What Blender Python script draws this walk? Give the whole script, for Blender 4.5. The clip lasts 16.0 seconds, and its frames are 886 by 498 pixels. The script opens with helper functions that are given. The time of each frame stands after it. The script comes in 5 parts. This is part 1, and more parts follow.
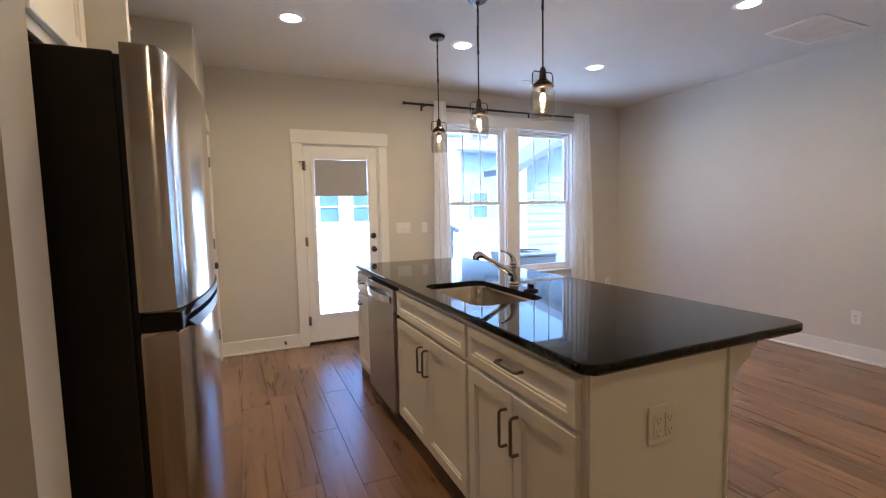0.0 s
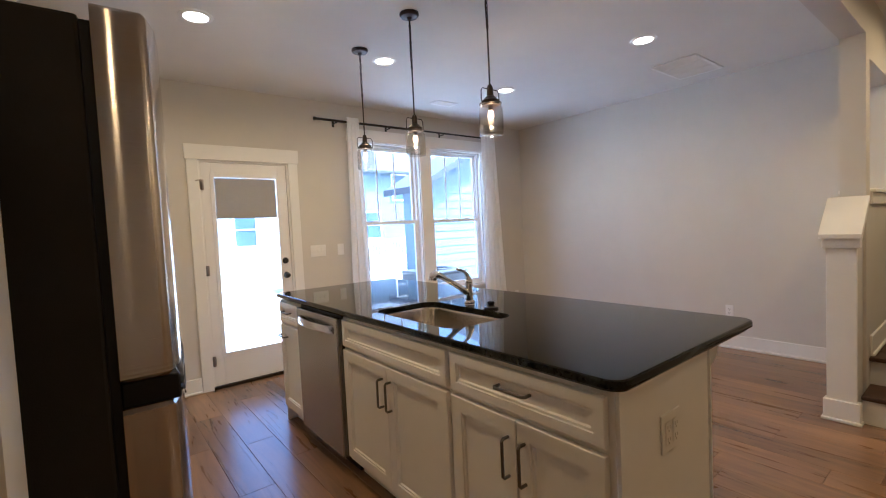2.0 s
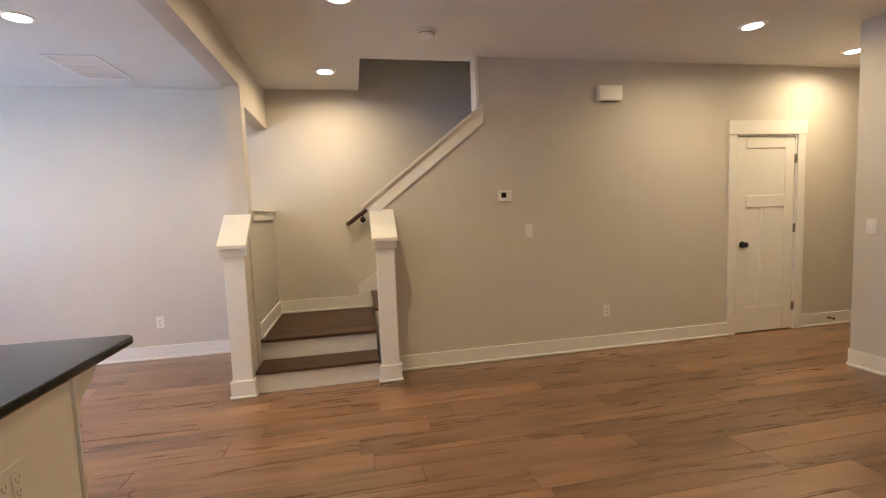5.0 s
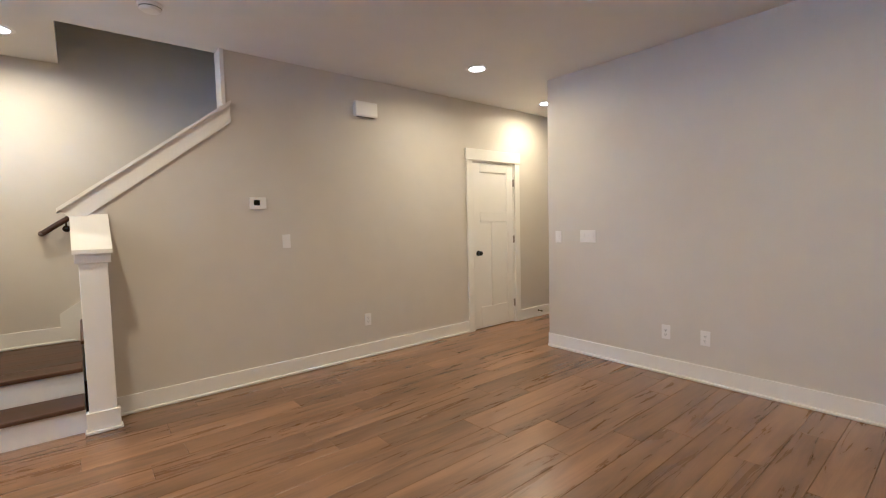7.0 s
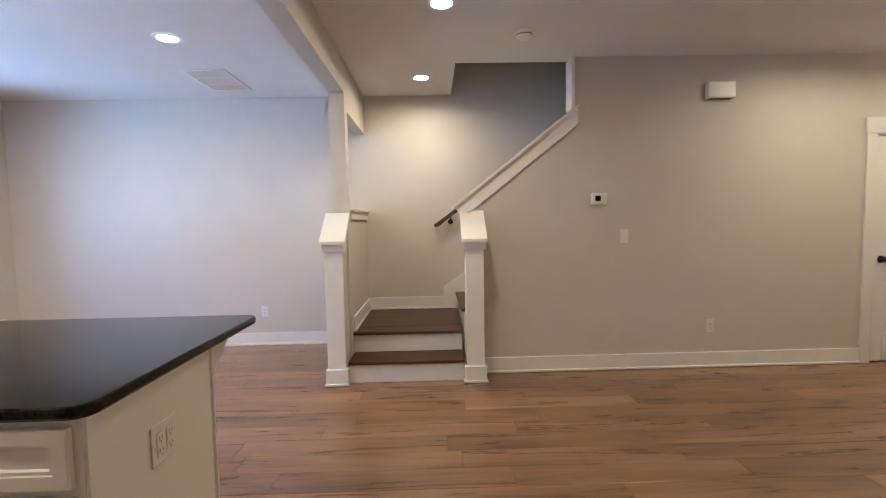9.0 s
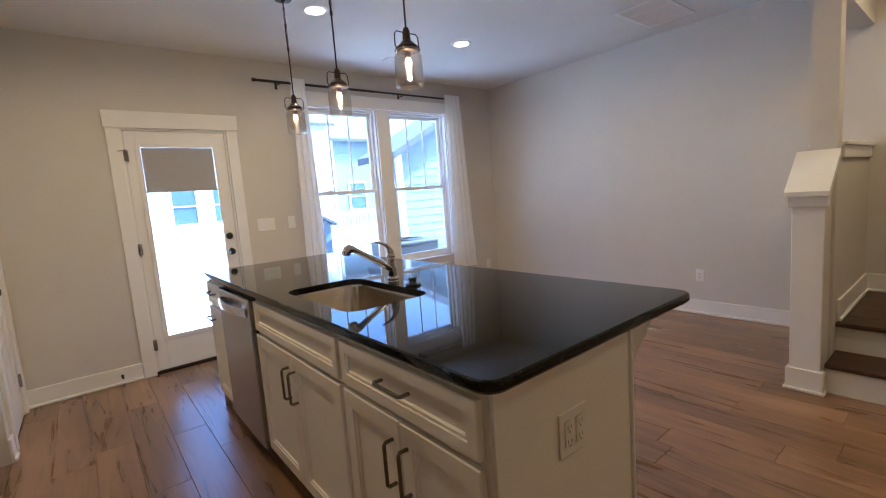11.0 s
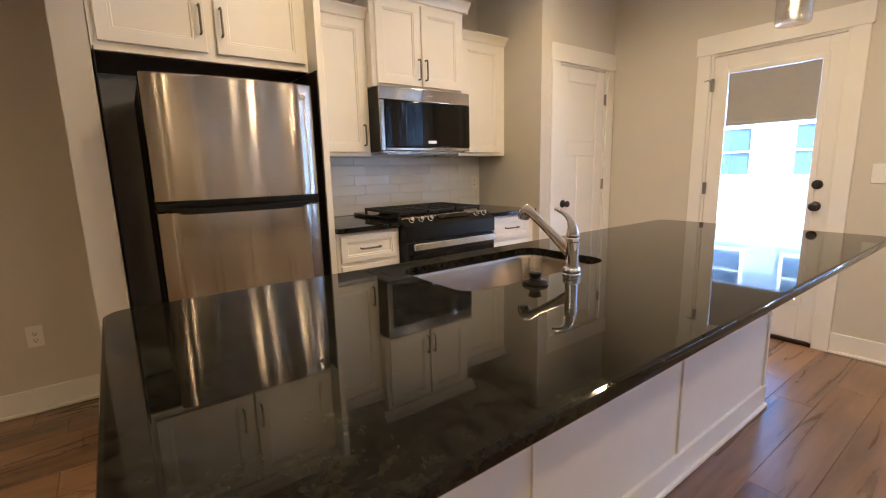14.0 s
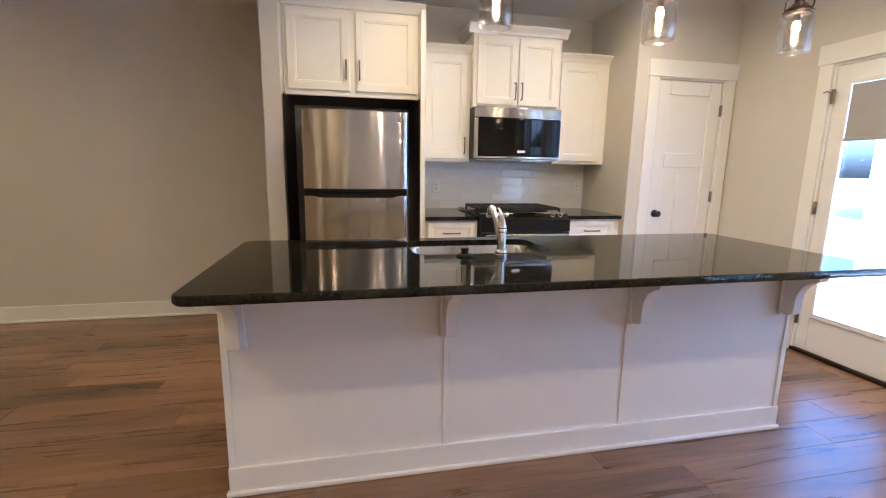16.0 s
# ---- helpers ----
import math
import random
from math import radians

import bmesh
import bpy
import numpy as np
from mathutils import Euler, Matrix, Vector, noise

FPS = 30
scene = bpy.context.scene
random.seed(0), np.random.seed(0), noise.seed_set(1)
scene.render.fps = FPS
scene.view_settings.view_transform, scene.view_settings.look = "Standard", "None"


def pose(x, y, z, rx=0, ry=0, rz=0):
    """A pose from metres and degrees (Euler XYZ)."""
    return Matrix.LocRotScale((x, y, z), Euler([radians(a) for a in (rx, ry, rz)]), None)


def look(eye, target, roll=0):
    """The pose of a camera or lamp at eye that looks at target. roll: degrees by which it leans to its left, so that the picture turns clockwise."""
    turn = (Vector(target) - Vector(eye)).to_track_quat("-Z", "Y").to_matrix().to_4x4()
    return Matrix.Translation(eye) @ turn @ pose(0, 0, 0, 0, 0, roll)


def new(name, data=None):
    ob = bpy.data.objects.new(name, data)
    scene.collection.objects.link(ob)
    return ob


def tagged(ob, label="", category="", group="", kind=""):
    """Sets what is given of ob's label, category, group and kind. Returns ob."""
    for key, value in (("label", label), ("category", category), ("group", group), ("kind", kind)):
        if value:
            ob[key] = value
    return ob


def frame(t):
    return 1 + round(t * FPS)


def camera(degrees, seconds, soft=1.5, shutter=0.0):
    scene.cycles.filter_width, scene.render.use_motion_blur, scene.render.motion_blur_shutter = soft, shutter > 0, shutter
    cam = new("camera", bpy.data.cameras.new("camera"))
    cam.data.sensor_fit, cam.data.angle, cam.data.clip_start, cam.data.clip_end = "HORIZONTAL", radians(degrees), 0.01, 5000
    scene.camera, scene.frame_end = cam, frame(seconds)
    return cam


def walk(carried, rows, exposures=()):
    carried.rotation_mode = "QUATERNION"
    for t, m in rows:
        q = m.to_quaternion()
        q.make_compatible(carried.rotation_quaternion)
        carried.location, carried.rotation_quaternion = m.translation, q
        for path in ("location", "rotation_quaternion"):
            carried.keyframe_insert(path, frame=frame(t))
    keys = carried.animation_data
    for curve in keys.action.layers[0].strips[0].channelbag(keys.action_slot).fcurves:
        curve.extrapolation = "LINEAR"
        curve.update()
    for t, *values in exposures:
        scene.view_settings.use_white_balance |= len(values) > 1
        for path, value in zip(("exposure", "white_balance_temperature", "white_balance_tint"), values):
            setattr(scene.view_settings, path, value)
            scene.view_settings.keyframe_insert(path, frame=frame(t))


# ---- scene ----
cam = camera(89.9, 16.0, 1.15)
PATH = [
    (0, (-0.782, -0.867, 1.326), (0.03, 0.953, 1.157), -1.1),
    (0.5, (-0.86, -0.65, 1.308), (-0.001, 1.154, 1.212), -2.0),
    (1, (-0.918, -0.57, 1.344), (0.024, 1.191, 1.242), -2.2),
    (1.5, (-0.962, -0.568, 1.323), (0.122, 1.11, 1.234), -2.8),
    (2, (-1.005, -0.593, 1.331), (0.236, 0.973, 1.233), -2.8),
    (2.5, (-1.018, -0.622, 1.337), (0.456, 0.726, 1.232), -2.8),
    (3, (-1.03, -0.655, 1.352), (0.656, 0.412, 1.224), -3.1),
    (3.5, (-1.026, -0.703, 1.327), (0.819, 0.059, 1.199), -3.3),
    (4, (-0.996, -0.746, 1.328), (0.959, -0.346, 1.183), -3.0),
    (4.5, (-0.974, -0.809, 1.379), (1.018, -0.796, 1.205), -2.9),
    (5, (-0.964, -0.874, 1.352), (0.991, -1.263, 1.188), -2.3),
    (5.2, (-0.96, -0.907, 1.351), (0.956, -1.458, 1.191), -2.0),
    (7.3, (-0.978, -1.047, 1.286), (0.555, -2.326, 1.166), -1.4),
    (7.5, (-0.967, -1.024, 1.293), (0.595, -2.267, 1.17), -1.4),
    (8, (-0.971, -0.964, 1.302), (0.779, -1.927, 1.184), -1.5),
    (8.5, (-0.954, -0.886, 1.306), (0.968, -1.43, 1.192), -1.3),
    (9, (-0.965, -0.774, 1.311), (1.031, -0.821, 1.188), -1.1),
    (9.5, (-1.001, -0.707, 1.314), (0.94, -0.244, 1.168), -1.6),
    (10, (-1.007, -0.669, 1.312), (0.785, 0.197, 1.115), -2.2),
    (10.2, (-0.974, -0.674, 1.312), (0.728, 0.357, 1.116), -2.7),
    (12.3, (0.328, -0.245, 1.239), (0.613, 1.71, 0.93), -0.4),
    (12.5, (0.442, -0.159, 1.23), (0.538, 1.814, 0.918), 1.3),
    (13, (0.694, -0.032, 1.249), (0.13, 1.859, 0.922), -0.9),
    (13.3, (0.915, -0.036, 1.254), (-0.079, 1.668, 0.924), -2.1),
    (13.5, (1.032, 0.026, 1.255), (-0.207, 1.559, 0.922), -2.5),
    (14, (1.333, 0.045, 1.244), (-0.25, 1.215, 0.888), -1.4),
    (14.5, (1.609, 0.153, 1.251), (-0.13, 1.083, 0.915), -0.5),
    (15, (1.878, 0.268, 1.258), (0.016, 0.915, 0.919), 0.4),
    (15.5, (2.154, 0.392, 1.244), (0.242, 0.862, 0.893), 1.0),
    (16, (2.293, 0.494, 1.281), (0.368, 0.905, 0.925), 0.9),
]

# ---- world and lights ----
EXPOSURES = [(0.0, 3.0, 4200, 8), (1.5, 3.02, 4200, 8), (3.0, 2.92, 4250, 8), (3.5, 2.7, 4350, 8), (4.0, 2.97, 4400, 8), (4.5, 3.28, 4320, 8),
             (5.0, 3.7, 4180, 8), (7.5, 4.0, 3720, 8), (8.5, 3.9, 3690, 8), (9.0, 3.7, 3800, 8), (9.5, 3.0, 4000, 8), (10.0, 2.8, 4050, 8), (12.5, 2.95, 4350, 8),
             (13.0, 2.95, 4520, 8), (13.5, 2.93, 4700, 8), (14.5, 3.72, 4150, 8), (16.0, 3.64, 4040, 8)]
walk(cam, [(t, look(eye, target, roll)) for t, eye, target, roll in PATH], EXPOSURES)

world = bpy.data.worlds.new("sky")
scene.world = world
world.use_nodes = True
wn = world.node_tree.nodes
sky = wn.new("ShaderNodeTexSky")
sky.sky_type = 'NISHITA'
sky.sun_disc = False
sky.air_density, sky.dust_density, sky.ozone_density = 0.7, 6.0, 0.0
sky.sun_elevation = radians(52.6)
sky.sun_rotation = radians(112.6)
wn["Background"].inputs["Strength"].default_value = 0.15
world.node_tree.links.new(sky.outputs["Color"], wn["Background"].inputs["Color"])


def lamp(name, kind, energy, colour, m, **kw):
    data = bpy.data.lights.new(name, kind)
    data.energy, data.color = energy, colour
    for key, value in kw.items():
        if key == "size":
            data.shape, data.size = 'DISK', value
        if key == "angle":
            data.angle = value
        if key == "radius":
            data.shadow_soft_size = value
        if key == "spread":
            data.spread = value
    ob = new(name, data)
    ob.matrix_world = m
    return ob


# the sun stands high beside the house and lights the yard
lamp("sun", 'SUN', 5.0, (1.0, 0.95, 0.87), look((6, -2.5, 8.5), (0, 0, 0)), angle=radians(0.5))

WARM = (1.0, 0.55, 0.17)
CEIL = 2.66
# Fifth placed by symmetry, last added to fill the south-west; both out of view.
DOWNLIGHTS = [(-0.42, 2.41), (0.90, 2.44), (2.325, 2.485), (2.34, 1.09), (-0.42, 0.95),
              (3.27, -0.70), (1.86, -0.86), (1.96, -3.90), (2.35, -5.40), (-0.50, -3.10)]
for (lx, ly) in DOWNLIGHTS:
    lamp("downlight_lamp", 'AREA', 1.4, WARM, pose(lx, ly, CEIL - 0.02), size=0.13, spread=radians(168))
PENDANTS = [(0.638, 2.35), (0.635, 1.70), (0.635, 1.03)]
for (lx, ly) in PENDANTS:
    lamp("pendant_lamp", 'POINT', 0.8, (1.0, 0.58, 0.22), pose(lx, ly, CEIL - 0.782), radius=0.012)

# ---- materials ----


def mat(name, colour, rough=0.5, metal=0.0, var=0.08, scale=6.0, bump=0.0, bscale=200.0, stretch=(1, 1, 1),
        spec=0.5, coat=0.0, rvar=0.0, coords="Object"):
    """A painted or plain surface with variation at two scales and a fine relief."""
    m = bpy.data.materials.new(name)
    m.use_nodes = True
    n, l = m.node_tree.nodes, m.node_tree.links
    p = n["Principled BSDF"]
    p.inputs["Metallic"].default_value = metal
    p.inputs["Roughness"].default_value = rough
    p.inputs["Specular IOR Level"].default_value = spec
    p.inputs["Coat Weight"].default_value = coat
    tc = n.new("ShaderNodeTexCoord")
    mp = n.new("ShaderNodeMapping")
    mp.inputs["Scale"].default_value = stretch
    l.new(tc.outputs[coords], mp.inputs["Vector"])
    a = n.new("ShaderNodeTexNoise")
    a.inputs["Scale"].default_value = scale
    a.inputs["Detail"].default_value = 6
    l.new(mp.outputs[0], a.inputs["Vector"])
    b = n.new("ShaderNodeTexNoise")
    b.inputs["Scale"].default_value = scale * 0.17
    l.new(mp.outputs[0], b.inputs["Vector"])
    mx = n.new("ShaderNodeMath")
    mx.operation = 'ADD'
    l.new(a.outputs["Fac"], mx.inputs[0])
    l.new(b.outputs["Fac"], mx.inputs[1])
    ramp = n.new("ShaderNodeMapRange")
    ramp.inputs["From Min"].default_value, ramp.inputs["From Max"].default_value = 0.6, 1.4
    ramp.inputs["To Min"].default_value, ramp.inputs["To Max"].default_value = 1 - var, 1 + var
    l.new(mx.outputs[0], ramp.inputs["Value"])
    col = n.new("ShaderNodeVectorMath")
    col.operation = 'SCALE'
    col.inputs[0].default_value = colour
    l.new(ramp.outputs[0], col.inputs["Scale"])
    l.new(col.outputs[0], p.inputs["Base Color"])
    if rvar:
        rr = n.new("ShaderNodeMapRange")
        rr.inputs["From Min"].default_value, rr.inputs["From Max"].default_value = 0.35, 0.65
        rr.inputs["To Min"].default_value, rr.inputs["To Max"].default_value = rough - rvar, rough + rvar
        l.new(a.outputs["Fac"], rr.inputs["Value"])
        l.new(rr.outputs[0], p.inputs["Roughness"])
    if bump:
        c = n.new("ShaderNodeTexNoise")
        c.inputs["Scale"].default_value = bscale
        c.inputs["Detail"].default_value = 3
        l.new(mp.outputs[0], c.inputs["Vector"])
        bp = n.new("ShaderNodeBump")
        bp.inputs["Strength"].default_value = bump
        bp.inputs["Distance"].default_value = 0.002
        l.new(c.outputs["Fac"], bp.inputs["Height"])
        l.new(bp.outputs[0], p.inputs["Normal"])
    return m


def wood(name, dark, light, rough, along=1, streak=0.0, tones=(0.84, 1.12), coat=0.0):
    """Wood with long grain, knots and a tone of its own for each board."""
    m = bpy.data.materials.new(name)
    m.use_nodes = True
    n, l = m.node_tree.nodes, m.node_tree.links
    p = n["Principled BSDF"]
    p.inputs["Coat Weight"].default_value, p.inputs["Coat Roughness"].default_value = coat, 0.24
    tc = n.new("ShaderNodeTexCoord")
    oi = n.new("ShaderNodeObjectInfo")
    off = n.new("ShaderNodeVectorMath")
    off.operation = 'MULTIPLY_ADD'
    l.new(oi.outputs["Random"], off.inputs[0])
    off.inputs[1].default_value = (37, 53, 19)
    l.new(tc.outputs["Object"], off.inputs[2])
    mp = n.new("ShaderNodeMapping")
    sc = [14, 14, 14]
    sc[along] = 1.1
    mp.inputs["Scale"].default_value = sc
    l.new(off.outputs[0], mp.inputs["Vector"])
    g = n.new("ShaderNodeTexNoise")
    g.inputs["Scale"].default_value = 1.0
    g.inputs["Detail"].default_value = 9
    g.inputs["Roughness"].default_value = 0.62
    g.inputs["Distortion"].default_value = 1.1
    l.new(mp.outputs[0], g.inputs["Vector"])
    mp2 = n.new("ShaderNodeMapping")
    sc2 = [5, 5, 5]
    sc2[along] = 0.9
    mp2.inputs["Scale"].default_value = sc2
    l.new(off.outputs[0], mp2.inputs["Vector"])
    w = n.new("ShaderNodeTexNoise")
    w.inputs["Scale"].default_value = 1.0
    w.inputs["Detail"].default_value = 3
    l.new(mp2.outputs[0], w.inputs["Vector"])
    r = n.new("ShaderNodeValToRGB")
    r.color_ramp.elements[0].position, r.color_ramp.elements[0].color = 0.30, (*dark, 1)
    r.color_ramp.elements[1].position, r.color_ramp.elements[1].color = 0.62, (*light, 1)
    mixf = n.new("ShaderNodeMath")
    mixf.operation = 'MULTIPLY_ADD'
    l.new(w.outputs["Fac"], mixf.inputs[0])
    mixf.inputs[1].default_value = 0.55
    sub = n.new("ShaderNodeMath")
    sub.operation = 'MULTIPLY_ADD'
    l.new(g.outputs["Fac"], sub.inputs[0])
    sub.inputs[1].default_value, sub.inputs[2].default_value = 0.75, -0.16
    l.new(sub.outputs[0], mixf.inputs[2])
    l.new(mixf.outputs[0], r.inputs["Fac"])
    tone = n.new("ShaderNodeMapRange")
    tone.inputs["To Min"].default_value, tone.inputs["To Max"].default_value = tones
    l.new(oi.outputs["Random"], tone.inputs["Value"])
    col = n.new("ShaderNodeVectorMath")
    col.operation = 'SCALE'
    l.new(r.outputs["Color"], col.inputs[0])
    l.new(tone.outputs[0], col.inputs["Scale"])
    if streak:
        # broad dark mineral streaks that run with the grain
        mp3 = n.new("ShaderNodeMapping")
        sc3 = [13, 13, 13]
        sc3[along] = 1.0
        mp3.inputs["Scale"].default_value = sc3
        l.new(off.outputs[0], mp3.inputs["Vector"])
        st = n.new("ShaderNodeTexNoise")
        st.inputs["Scale"].default_value = 1.0
        st.inputs["Detail"].default_value = 2
        st.inputs["Distortion"].default_value = 0.8
        l.new(mp3.outputs[0], st.inputs["Vector"])
        sm = n.new("ShaderNodeMapRange")
        sm.inputs["From Min"].default_value, sm.inputs["From Max"].default_value = 0.42, 0.82
        sm.inputs["To Min"].default_value, sm.inputs["To Max"].default_value = 1.0, 1.0 - streak
        l.new(st.outputs["Fac"], sm.inputs["Value"])
        dk = n.new("ShaderNodeVectorMath")
        dk.operation = 'SCALE'
        l.new(col.outputs[0], dk.inputs[0])
        l.new(sm.outputs[0], dk.inputs["Scale"])
        col = dk
    l.new(col.outputs[0], p.inputs["Base Color"])
    rr = n.new("ShaderNodeMapRange")
    rr.inputs["To Min"].default_value, rr.inputs["To Max"].default_value = rough - 0.06, rough + 0.10
    l.new(g.outputs["Fac"], rr.inputs["Value"])
    l.new(rr.outputs[0], p.inputs["Roughness"])
    bp = n.new("ShaderNodeBump")
    bp.inputs["Strength"].default_value, bp.inputs["Distance"].default_value = 0.12, 0.002
    l.new(g.outputs["Fac"], bp.inputs["Height"])
    l.new(bp.outputs[0], p.inputs["Normal"])
    return m


def granite(name):
    m = mat(name, (0.010, 0.010, 0.009), rough=0.035, var=0.3, scale=30, spec=0.27)
    n, l = m.node_tree.nodes, m.node_tree.links
    p = n["Principled BSDF"]
    tc = n.new("ShaderNodeTexCoord")
    v = n.new("ShaderNodeTexVoronoi")
    v.inputs["Scale"].default_value = 130
    l.new(tc.outputs["Object"], v.inputs["Vector"])
    no = n.new("ShaderNodeTexNoise")
    no.inputs["Scale"].default_value = 45
    no.inputs["Detail"].default_value = 8
    l.new(tc.outputs["Object"], no.inputs["Vector"])
    r = n.new("ShaderNodeValToRGB")
    r.color_ramp.elements[0].position, r.color_ramp.elements[0].color = 0.52, (0.004, 0.004, 0.004, 1)
    r.color_ramp.elements[1].position, r.color_ramp.elements[1].color = 0.97, (0.022, 0.022, 0.018, 1)
    sc = n.new("ShaderNodeMath")
    sc.operation = 'MULTIPLY_ADD'
    l.new(v.outputs["Color"], sc.inputs[0])
    sc.inputs[1].default_value = 0.35
    l.new(no.outputs["Fac"], sc.inputs[2])
    l.new(sc.outputs[0], r.inputs["Fac"])
    cl = n.new("ShaderNodeTexNoise")
    cl.inputs["Scale"].default_value = 7
    cl.inputs["Detail"].default_value = 7
    cl.inputs["Roughness"].default_value = 0.7
    cl.inputs["Distortion"].default_value = 0.6
    l.new(tc.outputs["Object"], cl.inputs["Vector"])
    cr = n.new("ShaderNodeValToRGB")
    cr.color_ramp.elements[0].position, cr.color_ramp.elements[0].color = 0.50, (0.0, 0.0, 0.0, 1)
    cr.color_ramp.elements[1].position, cr.color_ramp.elements[1].color = 0.74, (0.016, 0.016, 0.011, 1)
    l.new(cl.outputs["Fac"], cr.inputs["Fac"])
    ad = n.new("ShaderNodeVectorMath")
    ad.operation = 'ADD'
    l.new(r.outputs["Color"], ad.inputs[0])
    l.new(cr.outputs["Color"], ad.inputs[1])
    l.new(ad.outputs[0], p.inputs["Base Color"])
    rm = n.new("ShaderNodeMapRange")
    rm.inputs["From Min"].default_value, rm.inputs["From Max"].default_value = 0.40, 0.75
    rm.inputs["To Min"].default_value, rm.inputs["To Max"].default_value = 0.02, 0.07
    l.new(cl.outputs["Fac"], rm.inputs["Value"])
    l.new(rm.outputs[0], p.inputs["Roughness"])
    return m


def glass(name, tint=(1, 1, 1), gloss=0.08):
    m = bpy.data.materials.new(name)
    m.use_nodes = True
    n, l = m.node_tree.nodes, m.node_tree.links
    n.remove(n["Principled BSDF"])
    t = n.new("ShaderNodeBsdfTransparent")
    t.inputs["Color"].default_value = (*tint, 1)
    g = n.new("ShaderNodeBsdfGlossy")
    g.inputs["Roughness"].default_value = 0.02
    f = n.new("ShaderNodeLayerWeight")
    f.inputs["Blend"].default_value = 0.5
    q = n.new("ShaderNodeMath")
    q.operation = 'POWER'
    q.inputs[1].default_value = 4.0
    l.new(f.outputs["Facing"], q.inputs[0])
    k = n.new("ShaderNodeMath")
    k.operation = 'MULTIPLY_ADD'
    k.inputs[1].default_value, k.inputs[2].default_value = 0.55, gloss
    l.new(q.outputs[0], k.inputs[0])
    mx = n.new("ShaderNodeMixShader")
    l.new(k.outputs[0], mx.inputs["Fac"])
    l.new(t.outputs[0], mx.inputs[1])
    l.new(g.outputs[0], mx.inputs[2])
    l.new(mx.outputs[0], n["Material Output"].inputs["Surface"])
    return m


def glow(name, colour, strength):
    m = bpy.data.materials.new(name)
    m.use_nodes = True
    p = m.node_tree.nodes["Principled BSDF"]
    p.inputs["Base Color"].default_value = (0.8, 0.8, 0.8, 1)
    p.inputs["Emission Color"].default_value = (*colour, 1)
    p.inputs["Emission Strength"].default_value = strength
    return m


def fabric(name, colour, through_part):
    m = mat(name, colour, rough=0.9, var=0.04, scale=40, bump=0.3, bscale=700)
    n, l = m.node_tree.nodes, m.node_tree.links
    tr = n.new("ShaderNodeBsdfTranslucent")
    tr.inputs["Color"].default_value = (*colour, 1)
    mx = n.new("ShaderNodeMixShader")
    mx.inputs["Fac"].default_value = through_part
    l.new(n["Principled BSDF"].outputs[0], mx.inputs[1])
    l.new(tr.outputs[0], mx.inputs[2])
    l.new(mx.outputs[0], n["Material Output"].inputs["Surface"])
    return m


def brushed(name, colour, rough, aniso=0.8, stretch=(1.5, 1.5, 260)):
    m = mat(name, colour, rough=rough, metal=1.0, var=0.05, scale=3.0, bump=0.05, bscale=1.0, stretch=stretch)
    n, l = m.node_tree.nodes, m.node_tree.links
    p = n["Principled BSDF"]
    p.inputs["Anisotropic"].default_value = aniso
    p.inputs["Anisotropic Rotation"].default_value = 0.25
    tg = n.new("ShaderNodeTangent")
    tg.direction_type, tg.axis = 'RADIAL', 'Z'
    l.new(tg.outputs[0], p.inputs["Tangent"])
    return m


M_WALL = mat("wall_paint", (0.605, 0.575, 0.52), 0.62, var=0.03, scale=5, bump=0.12, bscale=260)
M_CEIL = mat("ceiling_paint", (0.71, 0.695, 0.665), 0.8, var=0.03, scale=4, bump=0.15, bscale=220)
M_TRIM = mat("trim_paint", (0.80, 0.79, 0.76), 0.35, var=0.025, scale=7, bump=0.04, bscale=90)
M_CAB = mat("cabinet_paint", (0.80, 0.77, 0.71), 0.38, var=0.03, scale=6, bump=0.03, bscale=120)
M_DOOR = mat("door_paint", (0.80, 0.79, 0.77), 0.38, var=0.02, scale=6, bump=0.05, bscale=140)
M_FLOOR = wood("oak_plank", (0.120, 0.063, 0.025), (0.295, 0.170, 0.074), 0.27, streak=0.2, tones=(0.76, 1.2), coat=0.35)
M_SUB = mat("underlay", (0.09, 0.055, 0.035), 0.9)
M_TREAD = wood("dark_stained_tread", (0.018, 0.008, 0.003), (0.085, 0.036, 0.015), 0.40)
M_RAILW = wood("dark_stained_rail", (0.018, 0.008, 0.005), (0.08, 0.036, 0.022), 0.35)
M_STONE = granite("black_granite")
M_STEEL = brushed("stainless_steel", (0.52, 0.47, 0.41), 0.13, 1.0)
M_STEELD = brushed("dishwasher_steel", (0.40, 0.385, 0.37), 0.26, 0.9)
M_STEEL2 = brushed("stainless_trim", (0.62, 0.60, 0.57), 0.22, 0.4)
M_SINK = brushed("sink_steel", (0.52, 0.47, 0.41), 0.22, 0.6, (200, 2, 2))
M_CHROME = mat("chrome", (0.86, 0.85, 0.84), 0.03, metal=1.0, var=0.02)
M_BLACK = mat("black_metal", (0.012, 0.011, 0.011), 0.36, var=0.2, scale=60, bump=0.05, bscale=500)
M_BRONZE = mat("oil_rubbed_bronze", (0.030, 0.020, 0.015), 0.34, metal=0.7, var=0.25, scale=40)
M_PULL = mat("pull_nickel", (0.17, 0.155, 0.135), 0.33, metal=1.0, var=0.1)
# near-black brown that paints the unlit depth of the fridge alcove
M_ALCOVE_SHADE = mat("alcove_shade_brown", (0.018, 0.012, 0.008), 0.5, spec=0.25, var=0.2, scale=12, bump=0.15, bscale=120)
M_NICKEL = mat("satin_nickel", (0.30, 0.27, 0.24), 0.32, metal=1.0, var=0.1)
M_FRSIDE = mat("fridge_side", (0.022, 0.019, 0.014), 0.5, spec=0.25, var=0.15, scale=20, bump=0.15, bscale=600)
